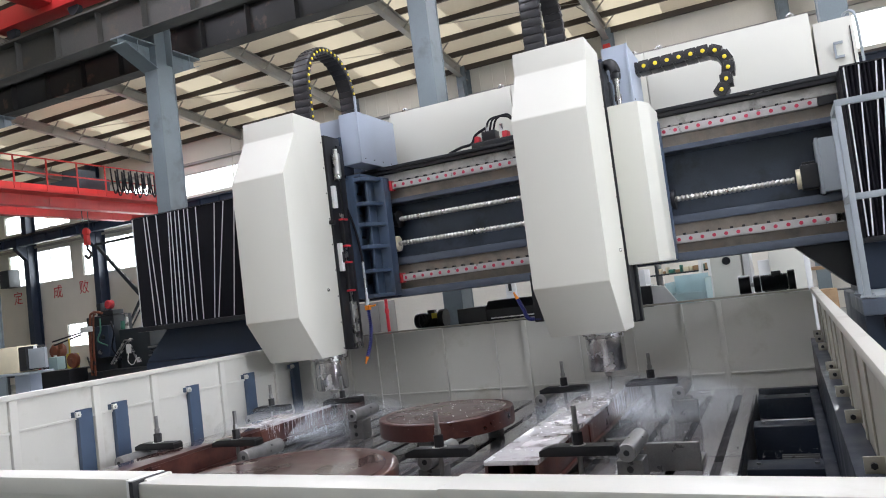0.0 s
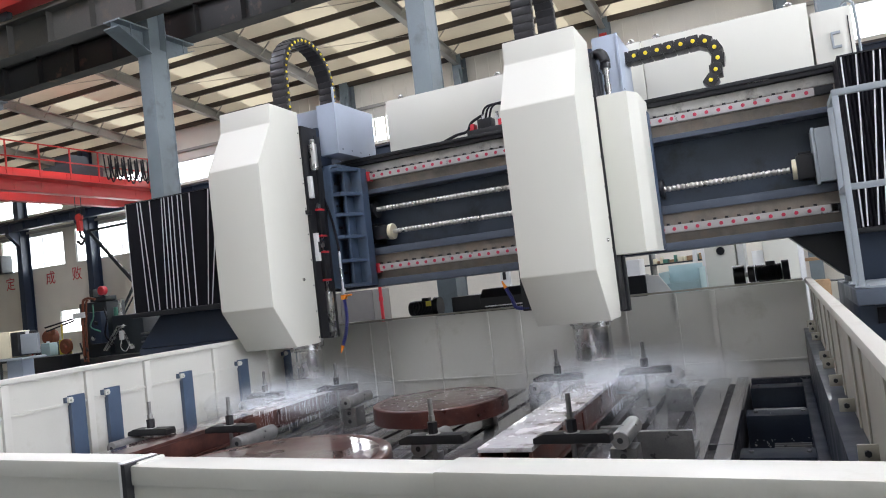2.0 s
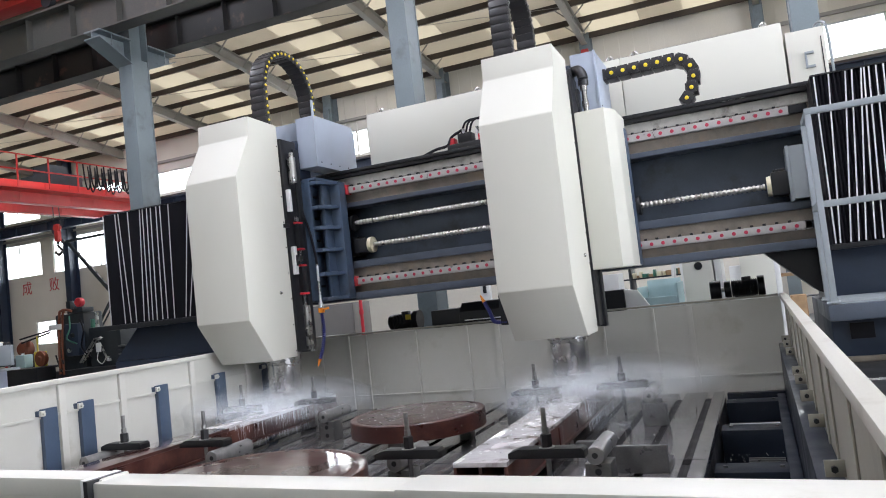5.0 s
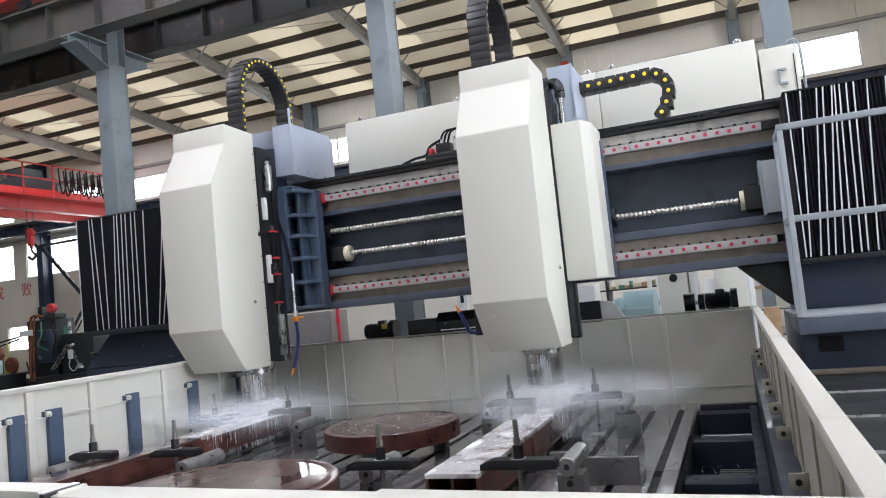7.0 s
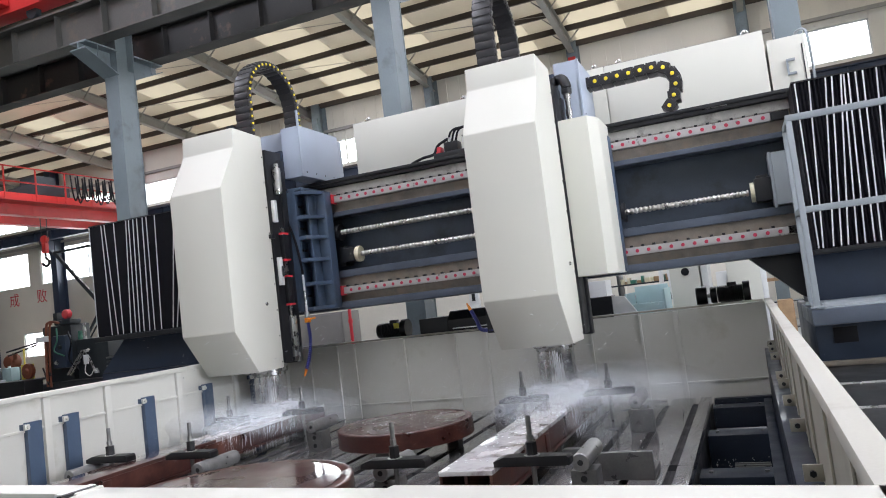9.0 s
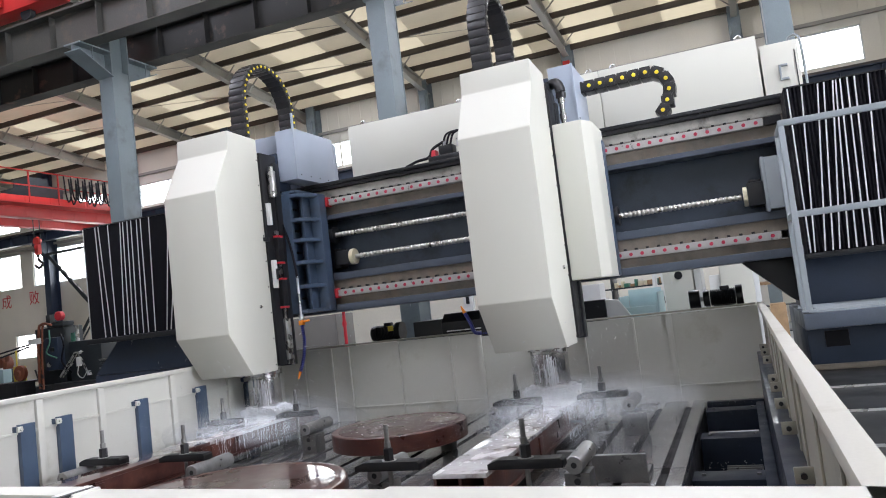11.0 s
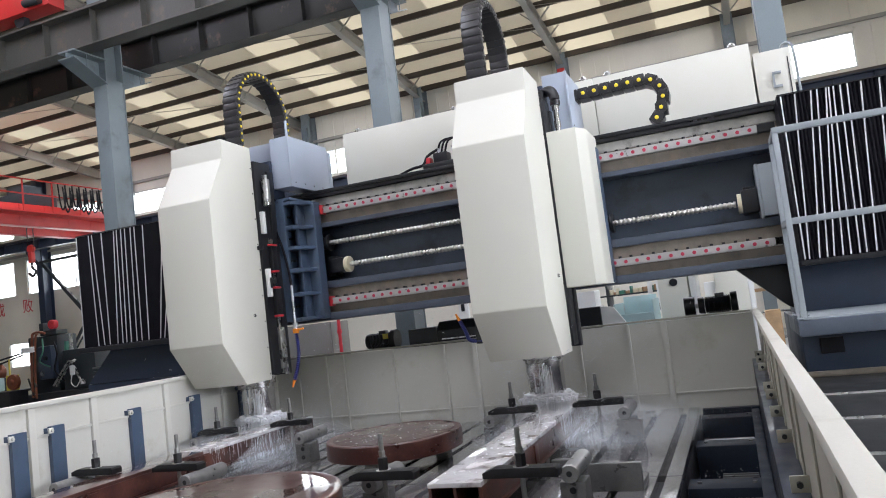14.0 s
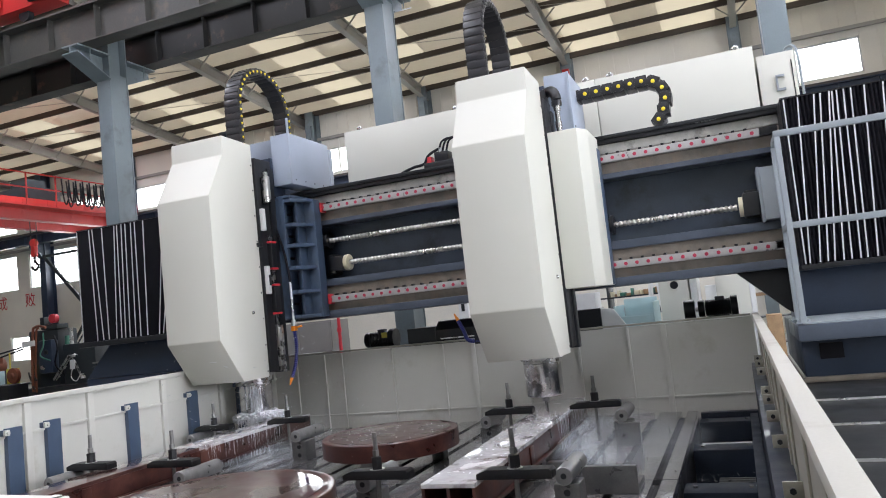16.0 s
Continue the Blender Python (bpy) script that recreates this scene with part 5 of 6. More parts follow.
def build_work():
    steel_section(-1.74, 3.70, 7.25)
    steel_section(-5.12, 2.6, 7.25, 5.25)
    disc(-3.12, 5.74, 0.64, -0.70, "red-brown round steel plate on supports, wet face with a pool")
    disc(-3.42, 3.52, 0.86, -0.72, "red-brown round steel plate on supports, wet face with a pool")
    src = clamp_source()
    spots = [(-5.42, 4.41, 0), (-4.52, 4.43, 0), (-2.30, 3.87, 0), (-1.33, 3.82, 0), (-1.32, 6.52, 4), (-2.13, 6.38, 0), (-5.58, 6.27, 0), (-4.79, 6.55, 2), (-5.35, 2.6, 0)]
    for k, (x, y, a) in enumerate(spots):
        m = pose(x, y, TABLE_Z, 0, 0, a)
        if k == 0:
            src.matrix_basis = m
        else:
            copy_thing(src, m)
    for x, y in ((-4.295, 4.23), (-4.33, 5.98), (-2.47, 3.95), (-1.10, 4.08), (-1.06, 6.33), (-2.36, 6.30), (-5.62, 4.13), (-5.75, 6.05)):
        cross_hole_block(x, y, WT, "grey steel riser block with a wet round bar")
    # angle plate and loose blocks on the table
    p = solo("angle_plate", box(box(B(), -1.10, -0.725, 4.62, 4.67, TABLE_Z, TABLE_Z + 0.19, 0.006), -1.10, -0.725, 4.67, 4.95, TABLE_Z, TABLE_Z + 0.05, 0.006), BLOCK, (-0.84, 4.7, TABLE_Z), "grey steel angle plate standing on the table", "angle plate")
    solo("spacer_block", box(B(), -1.10, -0.90, 6.25, 6.31, TABLE_Z, TABLE_Z + 0.2, 0.006), BLOCK, (-0.85, 6.6, TABLE_Z), "thin grey steel spacer block on the table", "block")
    solo("spacer_block", box(B(), -1.5, -1.3, 5.2, 5.28, TABLE_Z, TABLE_Z + 0.1, 0.006), BLOCK, (-1.4, 5.2, TABLE_Z), "low grey steel spacer block on the table", "block")
    # puddle-bright swarf along the slots and in the channel
    rnd = random.Random(7)
    ch = B()
    for _ in range(420):
        if rnd.random() < 0.6:
            x, y, z = rnd.uniform(-0.42, 0.08), rnd.choice((2.7, 3.75, 4.8, 5.85, 6.9)) + rnd.uniform(0, 0.5), -1.275
        else:
            x, y, z = rnd.uniform(-2.6, -0.52), rnd.uniform(3.2, 7.6), TABLE_Z + 0.004
        m = Matrix.Translation((x, y, z)) @ Euler((rnd.uniform(0, 3), rnd.uniform(0, 3), rnd.uniform(0, 3))).to_matrix().to_4x4() @ Matrix.Diagonal((rnd.uniform(0.006, 0.02), 0.004, 0.003, 1))
        bmesh.ops.create_cube(ch, size=1.0, matrix=m)
    solo("metal_chips", ch, STEEL, (0, 0, TABLE_Z), "bright wet metal chips scattered on the table", "chips", kind="stuff")
    rnd = random.Random(9)
    cp = B()
    for _ in range(120):
        if rnd.random() < 0.5:
            x, y, z = -1.74 + rnd.uniform(-0.17, 0.17), rnd.uniform(3.9, 6.6), WT + 0.003
        else:
            r, a = 0.55 * math.sqrt(rnd.random()), rnd.uniform(0, 6.28)
            x, y, z = -3.12 + r * math.cos(a), 5.74 + r * math.sin(a), -0.696
        m = Matrix.Translation((x, y, z)) @ Matrix.Rotation(rnd.uniform(0, 3), 4, "Z") @ Matrix.Diagonal((rnd.uniform(0.004, 0.02), rnd.uniform(0.003, 0.009), 0.002, 1))
        bmesh.ops.create_cube(cp, size=1.0, matrix=m)
    solo("foam_flecks", cp, WATER, (0, 0, WT), "white coolant foam and chips on the wet steel", "foam", kind="stuff")

# ---- behind the trough and along the hall ----
def motor(x, y, z, r, length, label):
    m = thing("electric_motor", (x, y, z - r), label, "motor", "motors behind the trough")
    prof = []
    n = 26
    for i in range(n + 1):
        prof.append((r * (1.0 if i % 2 else 0.9), -length * 0.25 + length * 0.6 * i / n))
    part("finned_body", lathe(B(), [(0.02, -length * 0.26)] + prof + [(0.02, length * 0.36)], (x, y, z), "x", 24), BLACK, m)
    part("fan_cowl", lathe(B(), [(0.03, -length * 0.42), (r * 0.9, -length * 0.42), (r * 1.0, -length * 0.38), (r, -length * 0.27), (0.03, -length * 0.27)], (x, y, z), "x", 24), PLASTIC, m)
    part("gear_flange", lathe(B(), [(0.03, length * 0.36), (r * 1.25, length * 0.36), (r * 1.25, length * 0.52), (0.03, length * 0.52)], (x, y, z), "x", 28), BLACK, m)
    part("terminal_box", box(B(), x + 0.0, x + length * 0.22, y - r * 0.6, y + r * 0.3, z + r * 0.8, z + r * 1.3, 0.01), BLACK, m)
    if x < -2:
        part("label_plate", box(B(), x + 0.08, x + 0.16, y - r * 1.03, y - r * 1.0, z + 0.02, z + 0.09), PIPE_YELLOW, m, "small yellow label plate")
    part("feet", box(B(), x - length * 0.2, x + length * 0.3, y - r, y + r, z - r * 1.12, z - r * 0.85, 0.006), BLACK, m)
    return m


def build_behind():
    cv = thing("chip_conveyor", (-3.8, 8.6, FLOOR_Z), "black chip conveyor head behind the trough wall", "conveyor")
    part("base", box(B(), -5.4, -2.3, 8.24, 8.95, FLOOR_Z, -0.075, 0.01), BLACK, cv)
    part("head", box(B(), -4.02, -3.62, 8.3, 8.9, -0.075, 0.19, 0.01), BLACK, cv)
    part("housing", prism(B(), [(8.3, -0.075), (8.95, -0.075), (8.95, 0.25), (8.42, 0.25), (8.3, 0.14)], -3.62, -2.35, "x", 0.01), BLACK, cv)
    part("strip", box(B(), -3.55, -2.7, 8.285, 8.298, 0.02, 0.035), ALU, cv)
    motor(-4.55, 8.55, 0.085, 0.105, 0.48, "black finned electric motor with a yellow plate")
    cv = thing("chip_conveyor", (-0.3, 8.6, FLOOR_Z), "chip conveyor end behind the trough wall", "conveyor")
    part("base", box(B(), -1.1, 0.1, 8.24, 8.95, FLOOR_Z, -0.06, 0.01), BLACK, cv)
    m = motor(-0.19, 8.55, 0.085, 0.098, 0.46, "black finned electric motor on the conveyor")
    part("shaft", rod(B(), (-0.46, 8.55, 0.085), (-0.36, 8.55, 0.085), 0.03, seg=12), STEEL, m)
    part("coupling", lathe(B(), [(0.03, 0), (0.105, 0), (0.105, 0.12), (0.03, 0.12)], (-0.54, 8.55, 0.09), "x", 24), BLACK, m)
    # pale machines, tank and shelves past the trough
    c = thing("machine_cabinet", (-0.85, 11.2, FLOOR_Z), "cream machine housing with a round dark port", "machine")
    part("body", box(B(), -1.05, -0.62, 11.2, 12.4, FLOOR_Z, 0.85, 0.01), CREAM, c)
    part("side_panel", box(B(), -0.60, -0.5, 11.3, 12.4, FLOOR_Z, 0.8, 0.01), WHITE, c)
    part("port", lathe(B(), [(0.06, 0), (0.06, -0.01), (0.005, -0.01)], (-0.82, 11.198, 0.40), "y", 20), BLACK, c, "round dark port")
    c = thing("machine_cabinet", (0.2, 12.2, FLOOR_Z), "cream machine housing with a stepped top", "machine")
    part("body", box(B(), -0.25, 0.24, 12.0, 13.2, FLOOR_Z, 0.72, 0.01), CREAM, c)
    part("step", box(B(), -0.42, -0.25, 12.05, 13.0, FLOOR_Z, 0.34, 0.01), WHITE, c)
    part("edge", box(B(), 0.24, 0.32, 12.0, 13.2, FLOOR_Z, 0.70, 0.01), WHITE, c)
    c = thing("coolant_tank", (-1.75, 10.6, FLOOR_Z), "pale teal coolant tank with a white side unit", "tank")
    for w in ((-1.60, -1.10, 10.3, 10.33, 0.02), (-1.60, -1.10, 11.2, 11.23, 0.26), (-1.098, -1.07, 10.3, 11.2, 0.20), (-1.63, -1.602, 10.3, 11.2, 0.18)):
        part("tank_wall", box(B(), *w[:4], FLOOR_Z, w[4], 0.005), TEAL, c)
    part("side_unit", prism(B(), [(-1.80, FLOOR_Z), (-1.50, FLOOR_Z), (-1.46, -0.10), (-1.62, 0.15), (-1.80, 0.18)], 10.2, 10.28, "y", 0.005), WHITE, c)
    part("dark_unit", box(B(), -2.35, -1.81, 10.2, 10.6, FLOOR_Z, 0.18, 0.01), BLACK, c)
    part("rear_unit", box(B(), -2.3, -2.0, 11.0, 11.5, FLOOR_Z, 0.42, 0.01), WHITE, c)
    s = thing("parts_shelf", (-2.2, 14.4, FLOOR_Z), "dark metal shelf crowded with small boxes and parts", "shelf")
    for z in (0.30, -0.05, -0.5, -0.95):
        part("board", box(B(), -3.3, -1.25, 14.1, 14.7, z - 0.03, z, 0.004), MACHINE_DARK, s)
    for x in (-3.28, -2.3, -1.27):
        part("upright", box(B(), x - 0.02, x + 0.02, 14.1, 14.7, FLOOR_Z, 0.75, 0.004), MACHINE_DARK, s)
    rnd = random.Random(3)
    for z in (0.30, -0.05):
        x = -2.26
        while x < -1.36:
            w, h = rnd.uniform(0.035, 0.10), rnd.uniform(0.05, 0.15)
            g = box(B(), x, x + w, 14.12 + rnd.uniform(0, 0.1), 14.45, z, z + h, 0.008)
            solo("carton", g, rnd.choice((WOOD, COPPER, WHITE, MACHINE_DARK, WOOD, RED, GREEN, IVORY)), (x, 14.3, z), "small carton or part on the shelf", "carton", "goods on the shelf")
            x += w + rnd.uniform(0.004, 0.03)
    l = thing("stepladder", (-1.32, 13.2, FLOOR_Z), "white folding stepladder standing open", "ladder")
    for a, b in ((-1.52, -1.37), (-1.12, -1.27)):
        part("leg", bar(B(), (a, 13.2, FLOOR_Z), (b, 13.2, 0.78), 0.05, 0.05), WHITE, l)
        part("leg", bar(B(), (a, 13.8, FLOOR_Z), (b, 13.4, 0.78), 0.05, 0.05), WHITE, l)
    for z in (-1.1, -0.7, -0.3, 0.1, 0.45):
        w = 0.2 * (1 - (z - FLOOR_Z) / 3.2)
        part("step", box(B(), -1.32 - w, -1.32 + w, 13.17, 13.27, z - 0.02, z), WHITE, l)
    s = thing("workbench", (1.0, 16.5, FLOOR_Z), "brown workbench with drawers and clutter", "bench")
    part("top", box(B(), 0.3, 1.5, 16.2, 17.0, 0.0, 0.06, 0.005), WOOD, s)
    for z in (-1.0, -0.45, 0.35, 0.75):
        part("shelf", box(B(), 0.3, 1.5, 16.5, 17.0, z - 0.02, z, 0.004), MACHINE_DARK, s)
    for x in (0.33, 1.47):
        part("leg", box(B(), x - 0.03, x + 0.03, 16.3, 16.9, FLOOR_Z, 1.0), MACHINE_DARK, s)
    solo("orange_crate", box(B(), 0.52, 0.80, 15.2, 15.6, FLOOR_Z, -0.36, 0.02), WOOD, (0.63, 15.4, FLOOR_Z), "orange-brown wooden crate on the floor", "crate")
    p = thing("fire_pipe", (-7.15, 12.0, FLOOR_Z), "red upright pipe standing by the column", "pipe")
    part("pipe", rod(B(), (-7.15, 12.0, FLOOR_Z), (-7.15, 12.0, 2.0), 0.032, seg=14), RED, p)
    part("collar", rod(B(), (-7.15, 12.0, 0.2), (-7.15, 12.0, 0.28), 0.045, seg=14), RED, p)
    s = thing("steel_cabinet", (-8.0, 12.5, FLOOR_Z), "dull grey steel tool cabinet behind the trough", "cabinet")
    part("body", box(B(), -9.0, -7.5, 12.3, 13.0, FLOOR_Z, 0.45, 0.01), GREY_CABINET, s)
    part("door", box(B(), -8.98, -8.27, 12.28, 12.3, FLOOR_Z + 0.1, 0.42, 0.006), GREY_CABINET, s)
    part("door", box(B(), -8.24, -7.52, 12.28, 12.3, FLOOR_Z + 0.1, 0.42, 0.006), GREY_CABINET, s)
    for x in (-4.6, -3.95):
        w = thing("wall_switch", (x, 12.1, 0.3), "white switch box on a post", "switch box", "switch boxes")
        part("post", box(B(), x - 0.09, x + 0.09, 12.1, 12.2, FLOOR_Z, 0.75, 0.006), WHITE, w)
        part("switch", box(B(), x - 0.03, x + 0.03, 12.08, 12.1, 0.34, 0.5, 0.004), BLACK, w)
    pn = tagged(thing("partition", (-5, 17, FLOOR_Z), "cream partition wall behind the machines", "wall"), kind="structure")
    part("panel", box(B(), -12.5, -2.6, 17.0, 17.1, FLOOR_Z, 1.15), WALL_PAINT, pn)
    yp = thing("gas_pipe", (4, 27.3, 6.2), "yellow gas pipe on the hall wall with a grey bracket", "pipe")
    part("pipe", rod(B(), (1.8, 27.3, 6.35), (15, 27.3, 6.6), 0.07, seg=10), PIPE_YELLOW, yp)
    part("brace", bar(B(), (3.4, 27.3, 5.5), (4.0, 27.4, 6.3), 0.12, 0.12), FENCE, yp)


def drill_machine():
    """Dark upright machine with a motor on top, a copper pipe and switch gear."""
    m = thing("machine_tool", (-16.3, 13.2, FLOOR_Z), "dark green-grey upright drilling machine with an orange pipe and red motor", "machine tool")
    y = 13.1
    part("base", box(B(), -17.1, -15.5, y - 0.2, y + 0.7, FLOOR_Z, -0.45, 0.03), MACHINE_DARK, m)
    part("column", box(B(), -16.8, -15.8, y, y + 0.6, -0.45, 0.98, 0.04), MACHINE_DARK, m)
    part("gearbox", box(B(), -16.25, -15.78, y - 0.22, y - 0.002, -0.1, 0.72, 0.05), BLUE_DARK, m, "blue-grey gearbox")
    for k, (dx, dz) in enumerate(((-16.4, 0.3), (-16.1, 0.05), (-15.95, 0.42))):
        part("dial", lathe(B(), [(0.01, -0.04), (0.05, -0.04), (0.06, 0), (0.01, 0)], (dx, y - 0.222 if k else y - 0.01, dz), "y", 14), STEEL if k == 1 else BLACK, m)
    part("motor", lathe(B(), [(0.01, -0.07), (0.09, -0.07), (0.115, -0.05), (0.115, 0.07), (0.01, 0.07)], (-15.9, y, 1.24), "y", 22), RED, m, "red motor with a dark rim")
    part("motor_bracket", box(box(B(), -16.3, -15.75, y - 0.05, y + 0.3, 0.98, 1.10, 0.02), -16.32, -16.18, y - 0.05, y + 0.1, 1.10, 1.3, 0.01), MACHINE_DARK, m)
    pipe = [(-16.38, y - 0.3, -0.52), (-16.36, y - 0.3, 0.2), (-16.28, y - 0.3, 0.95), (-16.2, y - 0.3, 1.06), (-16.05, y - 0.3, 1.08), (-15.86, y - 0.28, 1.03)]
    part("pipe", sweep(B(), curve_points(pipe, 6), 0.032, 10), COPPER, m, "orange-brown pipe")
    part("pipe", sweep(B(), curve_points([(x + 0.09, q + 0.02, z - 0.02) for x, q, z in pipe[:4]], 6), 0.026, 8), COPPER, m, "orange-brown pipe")
    part("sign_plate", box(B(), -16.62, -16.17, y - 0.36, y - 0.345, 0.60, 0.74, 0.004), WHITE, m, "white plate")
    part("plate_arm", bar(B(), (-16.5, y - 0.34, 0.67), (-16.5, y + 0.02, 0.67), 0.03, 0.03), BLACK, m)
    for k, (a, b) in enumerate((((-16.75, -0.05), (-16.3, -0.45)), ((-16.9, 0.56), (-17.65, 0.36)), ((-16.85, 0.62), (-17.7, 0.46)), ((-16.6, 0.1), (-16.2, -0.25)))):
        part("lever", rod(B(), (a[0], y - 0.1, a[1]), (b[0], y - 0.35, b[1]), 0.022, seg=8), BLACK, m)
    part("hose", sweep(B(), curve_points([(-16.0, y - 0.25, 0.9), (-15.9, y - 0.34, 0.6), (-16.05, y - 0.32, 0.35), (-15.8, y - 0.25, 0.2)], 6), 0.02, 8), GREEN, m, "green cable")
    part("hose", sweep(B(), curve_points([(-15.8, y - 0.1, 0.8), (-15.6, y - 0.2, 0.5), (-15.7, y - 0.2, 0.1), (-15.5, y - 0.1, -0.2)], 6), 0.022, 8), RUBBER, m)


def switch_machine():
    m = thing("machine_tool", (-15.2, 13.3, FLOOR_Z), "dark low machine with a lifting arm and white tag", "machine tool")
    part("body", box(B(), -15.66, -14.6, 13.1, 13.8, FLOOR_Z, 0.56, 0.03), MACHINE_DARK, m)
    part("bed", box(B(), -15.9, -12.2, 12.7, 13.5, FLOOR_Z, -0.42, 0.03), BLACK, m)
    part("post", rod(B(), (-15.45, 13.2, 0.56), (-15.45, 13.2, 0.95), 0.05, 0.04, seg=12), STEEL, m, "short steel post")
    part("post", rod(B(), (-15.6, 13.2, 0.56), (-15.6, 13.2, 0.78), 0.06, 0.05, seg=12), GREEN, m)
    for a, b in (((-15.85, -0.28), (-15.3, 0.28)), ((-15.75, -0.3), (-15.22, 0.24)), ((-15.2, 0.28), (-14.9, -0.3)), ((-15.3, 0.28), (-15.15, 0.28))):
        part("arm", bar(B(), (a[0], 12.95, a[1]), (b[0], 12.95, b[1]), 0.035, 0.04), STEEL, m)
    part("tag", box(B(), -15.24, -15.08, 12.91, 12.925, -0.06, 0.17, 0.004), WHITE, m, "white tag")
    part("clip", lathe(B(), [(0.01, 0), (0.05, 0), (0.07, 0.04), (0.01, 0.08)], (-15.05, 12.9, 0.24), "z", 12), ALU, m)
    part("clip", lathe(B(), [(0.01, 0), (0.06, 0), (0.05, 0.1), (0.01, 0.12)], (-14.82, 12.9, -0.3), "z", 12), ALU, m)
    part("cable", sweep(B(), curve_points([(-15.16, 12.9, -0.06), (-15.2, 12.9, -0.25), (-15.05, 12.9, -0.35), (-14.9, 12.9, -0.2)], 6), 0.012, 6), WHITE, m)
    for k in range(5):
        part("fin", box(B(), -14.5 + 0.0 * k, -13.5, 12.9, 13.4, -0.38 + 0.1 * k, -0.34 + 0.1 * k, 0.008), MACHINE_DARK if k % 2 else BLOCK, m)
    part("tall_box", box(B(), -14.4, -13.9, 13.5, 13.9, -0.42, 0.2, 0.02), BLACK, m)


def bench_clutter():
    bench = thing("work_bench", (-17.5, 12.9, FLOOR_Z), "long dark bench crowded with machine parts", "bench")
    part("top", box(B(), -23.5, -17.2, 12.5, 13.5, -0.36, -0.30, 0.01), BLACK, bench)
    part("front_box", box(B(), -18.7, -16.65, 12.35, 12.9, FLOOR_Z, -0.28, 0.03), BLACK, bench)
    for x in (-23.3, -20.5, -18.9):
        part("leg", box(B(), x - 0.05, x + 0.05, 12.6, 13.4, FLOOR_Z, -0.36), MACHINE_DARK, bench)
    b = bar(B(), (-20.2, 12.6, 0.03), (-18.4, 12.6, -0.06), 0.05, 0.06)
    for k in range(5):
        bar(b, (-19.9 + 0.35 * k, 12.6, 0.02 - 0.0175 * k), (-19.9 + 0.35 * k, 12.6, -0.31), 0.04, 0.04)
    part("red_rail", b, CRANE_RED, bench, "red rail")
    part("red_end", box(B(), -18.5, -18.28, 12.55, 12.8, -0.31, 0.08, 0.02), CRANE_RED, bench, "red end plate")
    g = thing("gear_motor", (-17.9, 13.1, -0.3), "brown-orange round gear motor on the bench", "motor")
    part("housing", lathe(B(), [(0.02, -0.16), (0.15, -0.16), (0.2, -0.1), (0.2, 0.1), (0.12, 0.16), (0.02, 0.16)], (-17.95, 13.1, 0.2), "y", 22), COPPER, g)
    part("foot", box(B(), -18.15, -17.75, 13.0, 13.25, -0.30, 0.05, 0.02), MACHINE_DARK, g)
    part("cap", rod(B(), (-17.72, 13.0, 0.25), (-17.72, 13.0, 0.42), 0.06, seg=12), COPPER, g)
    g = thing("coolant_can", (-17.67, 12.8, -0.3), "small pale blue can on the bench", "can")
    part("can", box(B(), -17.86, -17.52, 12.7, 12.95, -0.28, 0.06, 0.03), TEAL, g)
    part("cap", rod(B(), (-17.7, 12.8, 0.06), (-17.7, 12.8, 0.1), 0.04, seg=10), WHITE, g)
    g = thing("belt_guard", (-17.15, 12.8, -0.3), "yellow belt guard round a brown pulley", "guard")
    part("plate", box(B(), -17.42, -16.98, 12.9, 12.94, -0.30, 0.1, 0.02), PIPE_YELLOW, g)
    part("pulley", lathe(B(), [(0.02, -0.1), (0.06, -0.1), (0.08, -0.05), (0.19, -0.05), (0.2, 0), (0.19, 0.05), (0.02, 0.05)], (-17.02, 12.8, -0.08), "y", 22), COPPER, g, "brown pulley")
    part("rod", rod(B(), (-17.2, 12.85, 0.1), (-17.2, 12.85, 0.5), 0.02, seg=8), PIPE_YELLOW, g)
    rnd = random.Random(8)
    for k in range(9):
        x, w, h = -22.8 + 0.52 * k, rnd.uniform(0.1, 0.22), rnd.uniform(0.12, 0.36)
        c = thing("machine_part", (x, 13.2, -0.3), "small dark machine part on the bench", "machine part", "parts on the bench")
        part("body", box(B(), x - w, x + w, 13.05, 13.35, -0.30, -0.30 + h, 0.03), rnd.choice((MACHINE_DARK, BLACK, BLOCK)), c)
        part("boss", lathe(B(), [(0.01, -0.03), (w * 0.5, -0.03), (w * 0.6, 0), (0.01, 0)], (x, 13.05, -0.30 + h * 0.5), "y", 14), STEEL, c)
        part("stub", rod(B(), (x, 13.2, -0.3 + h), (x + 0.04, 13.2, -0.22 + h), 0.03, seg=8), STEEL, c)


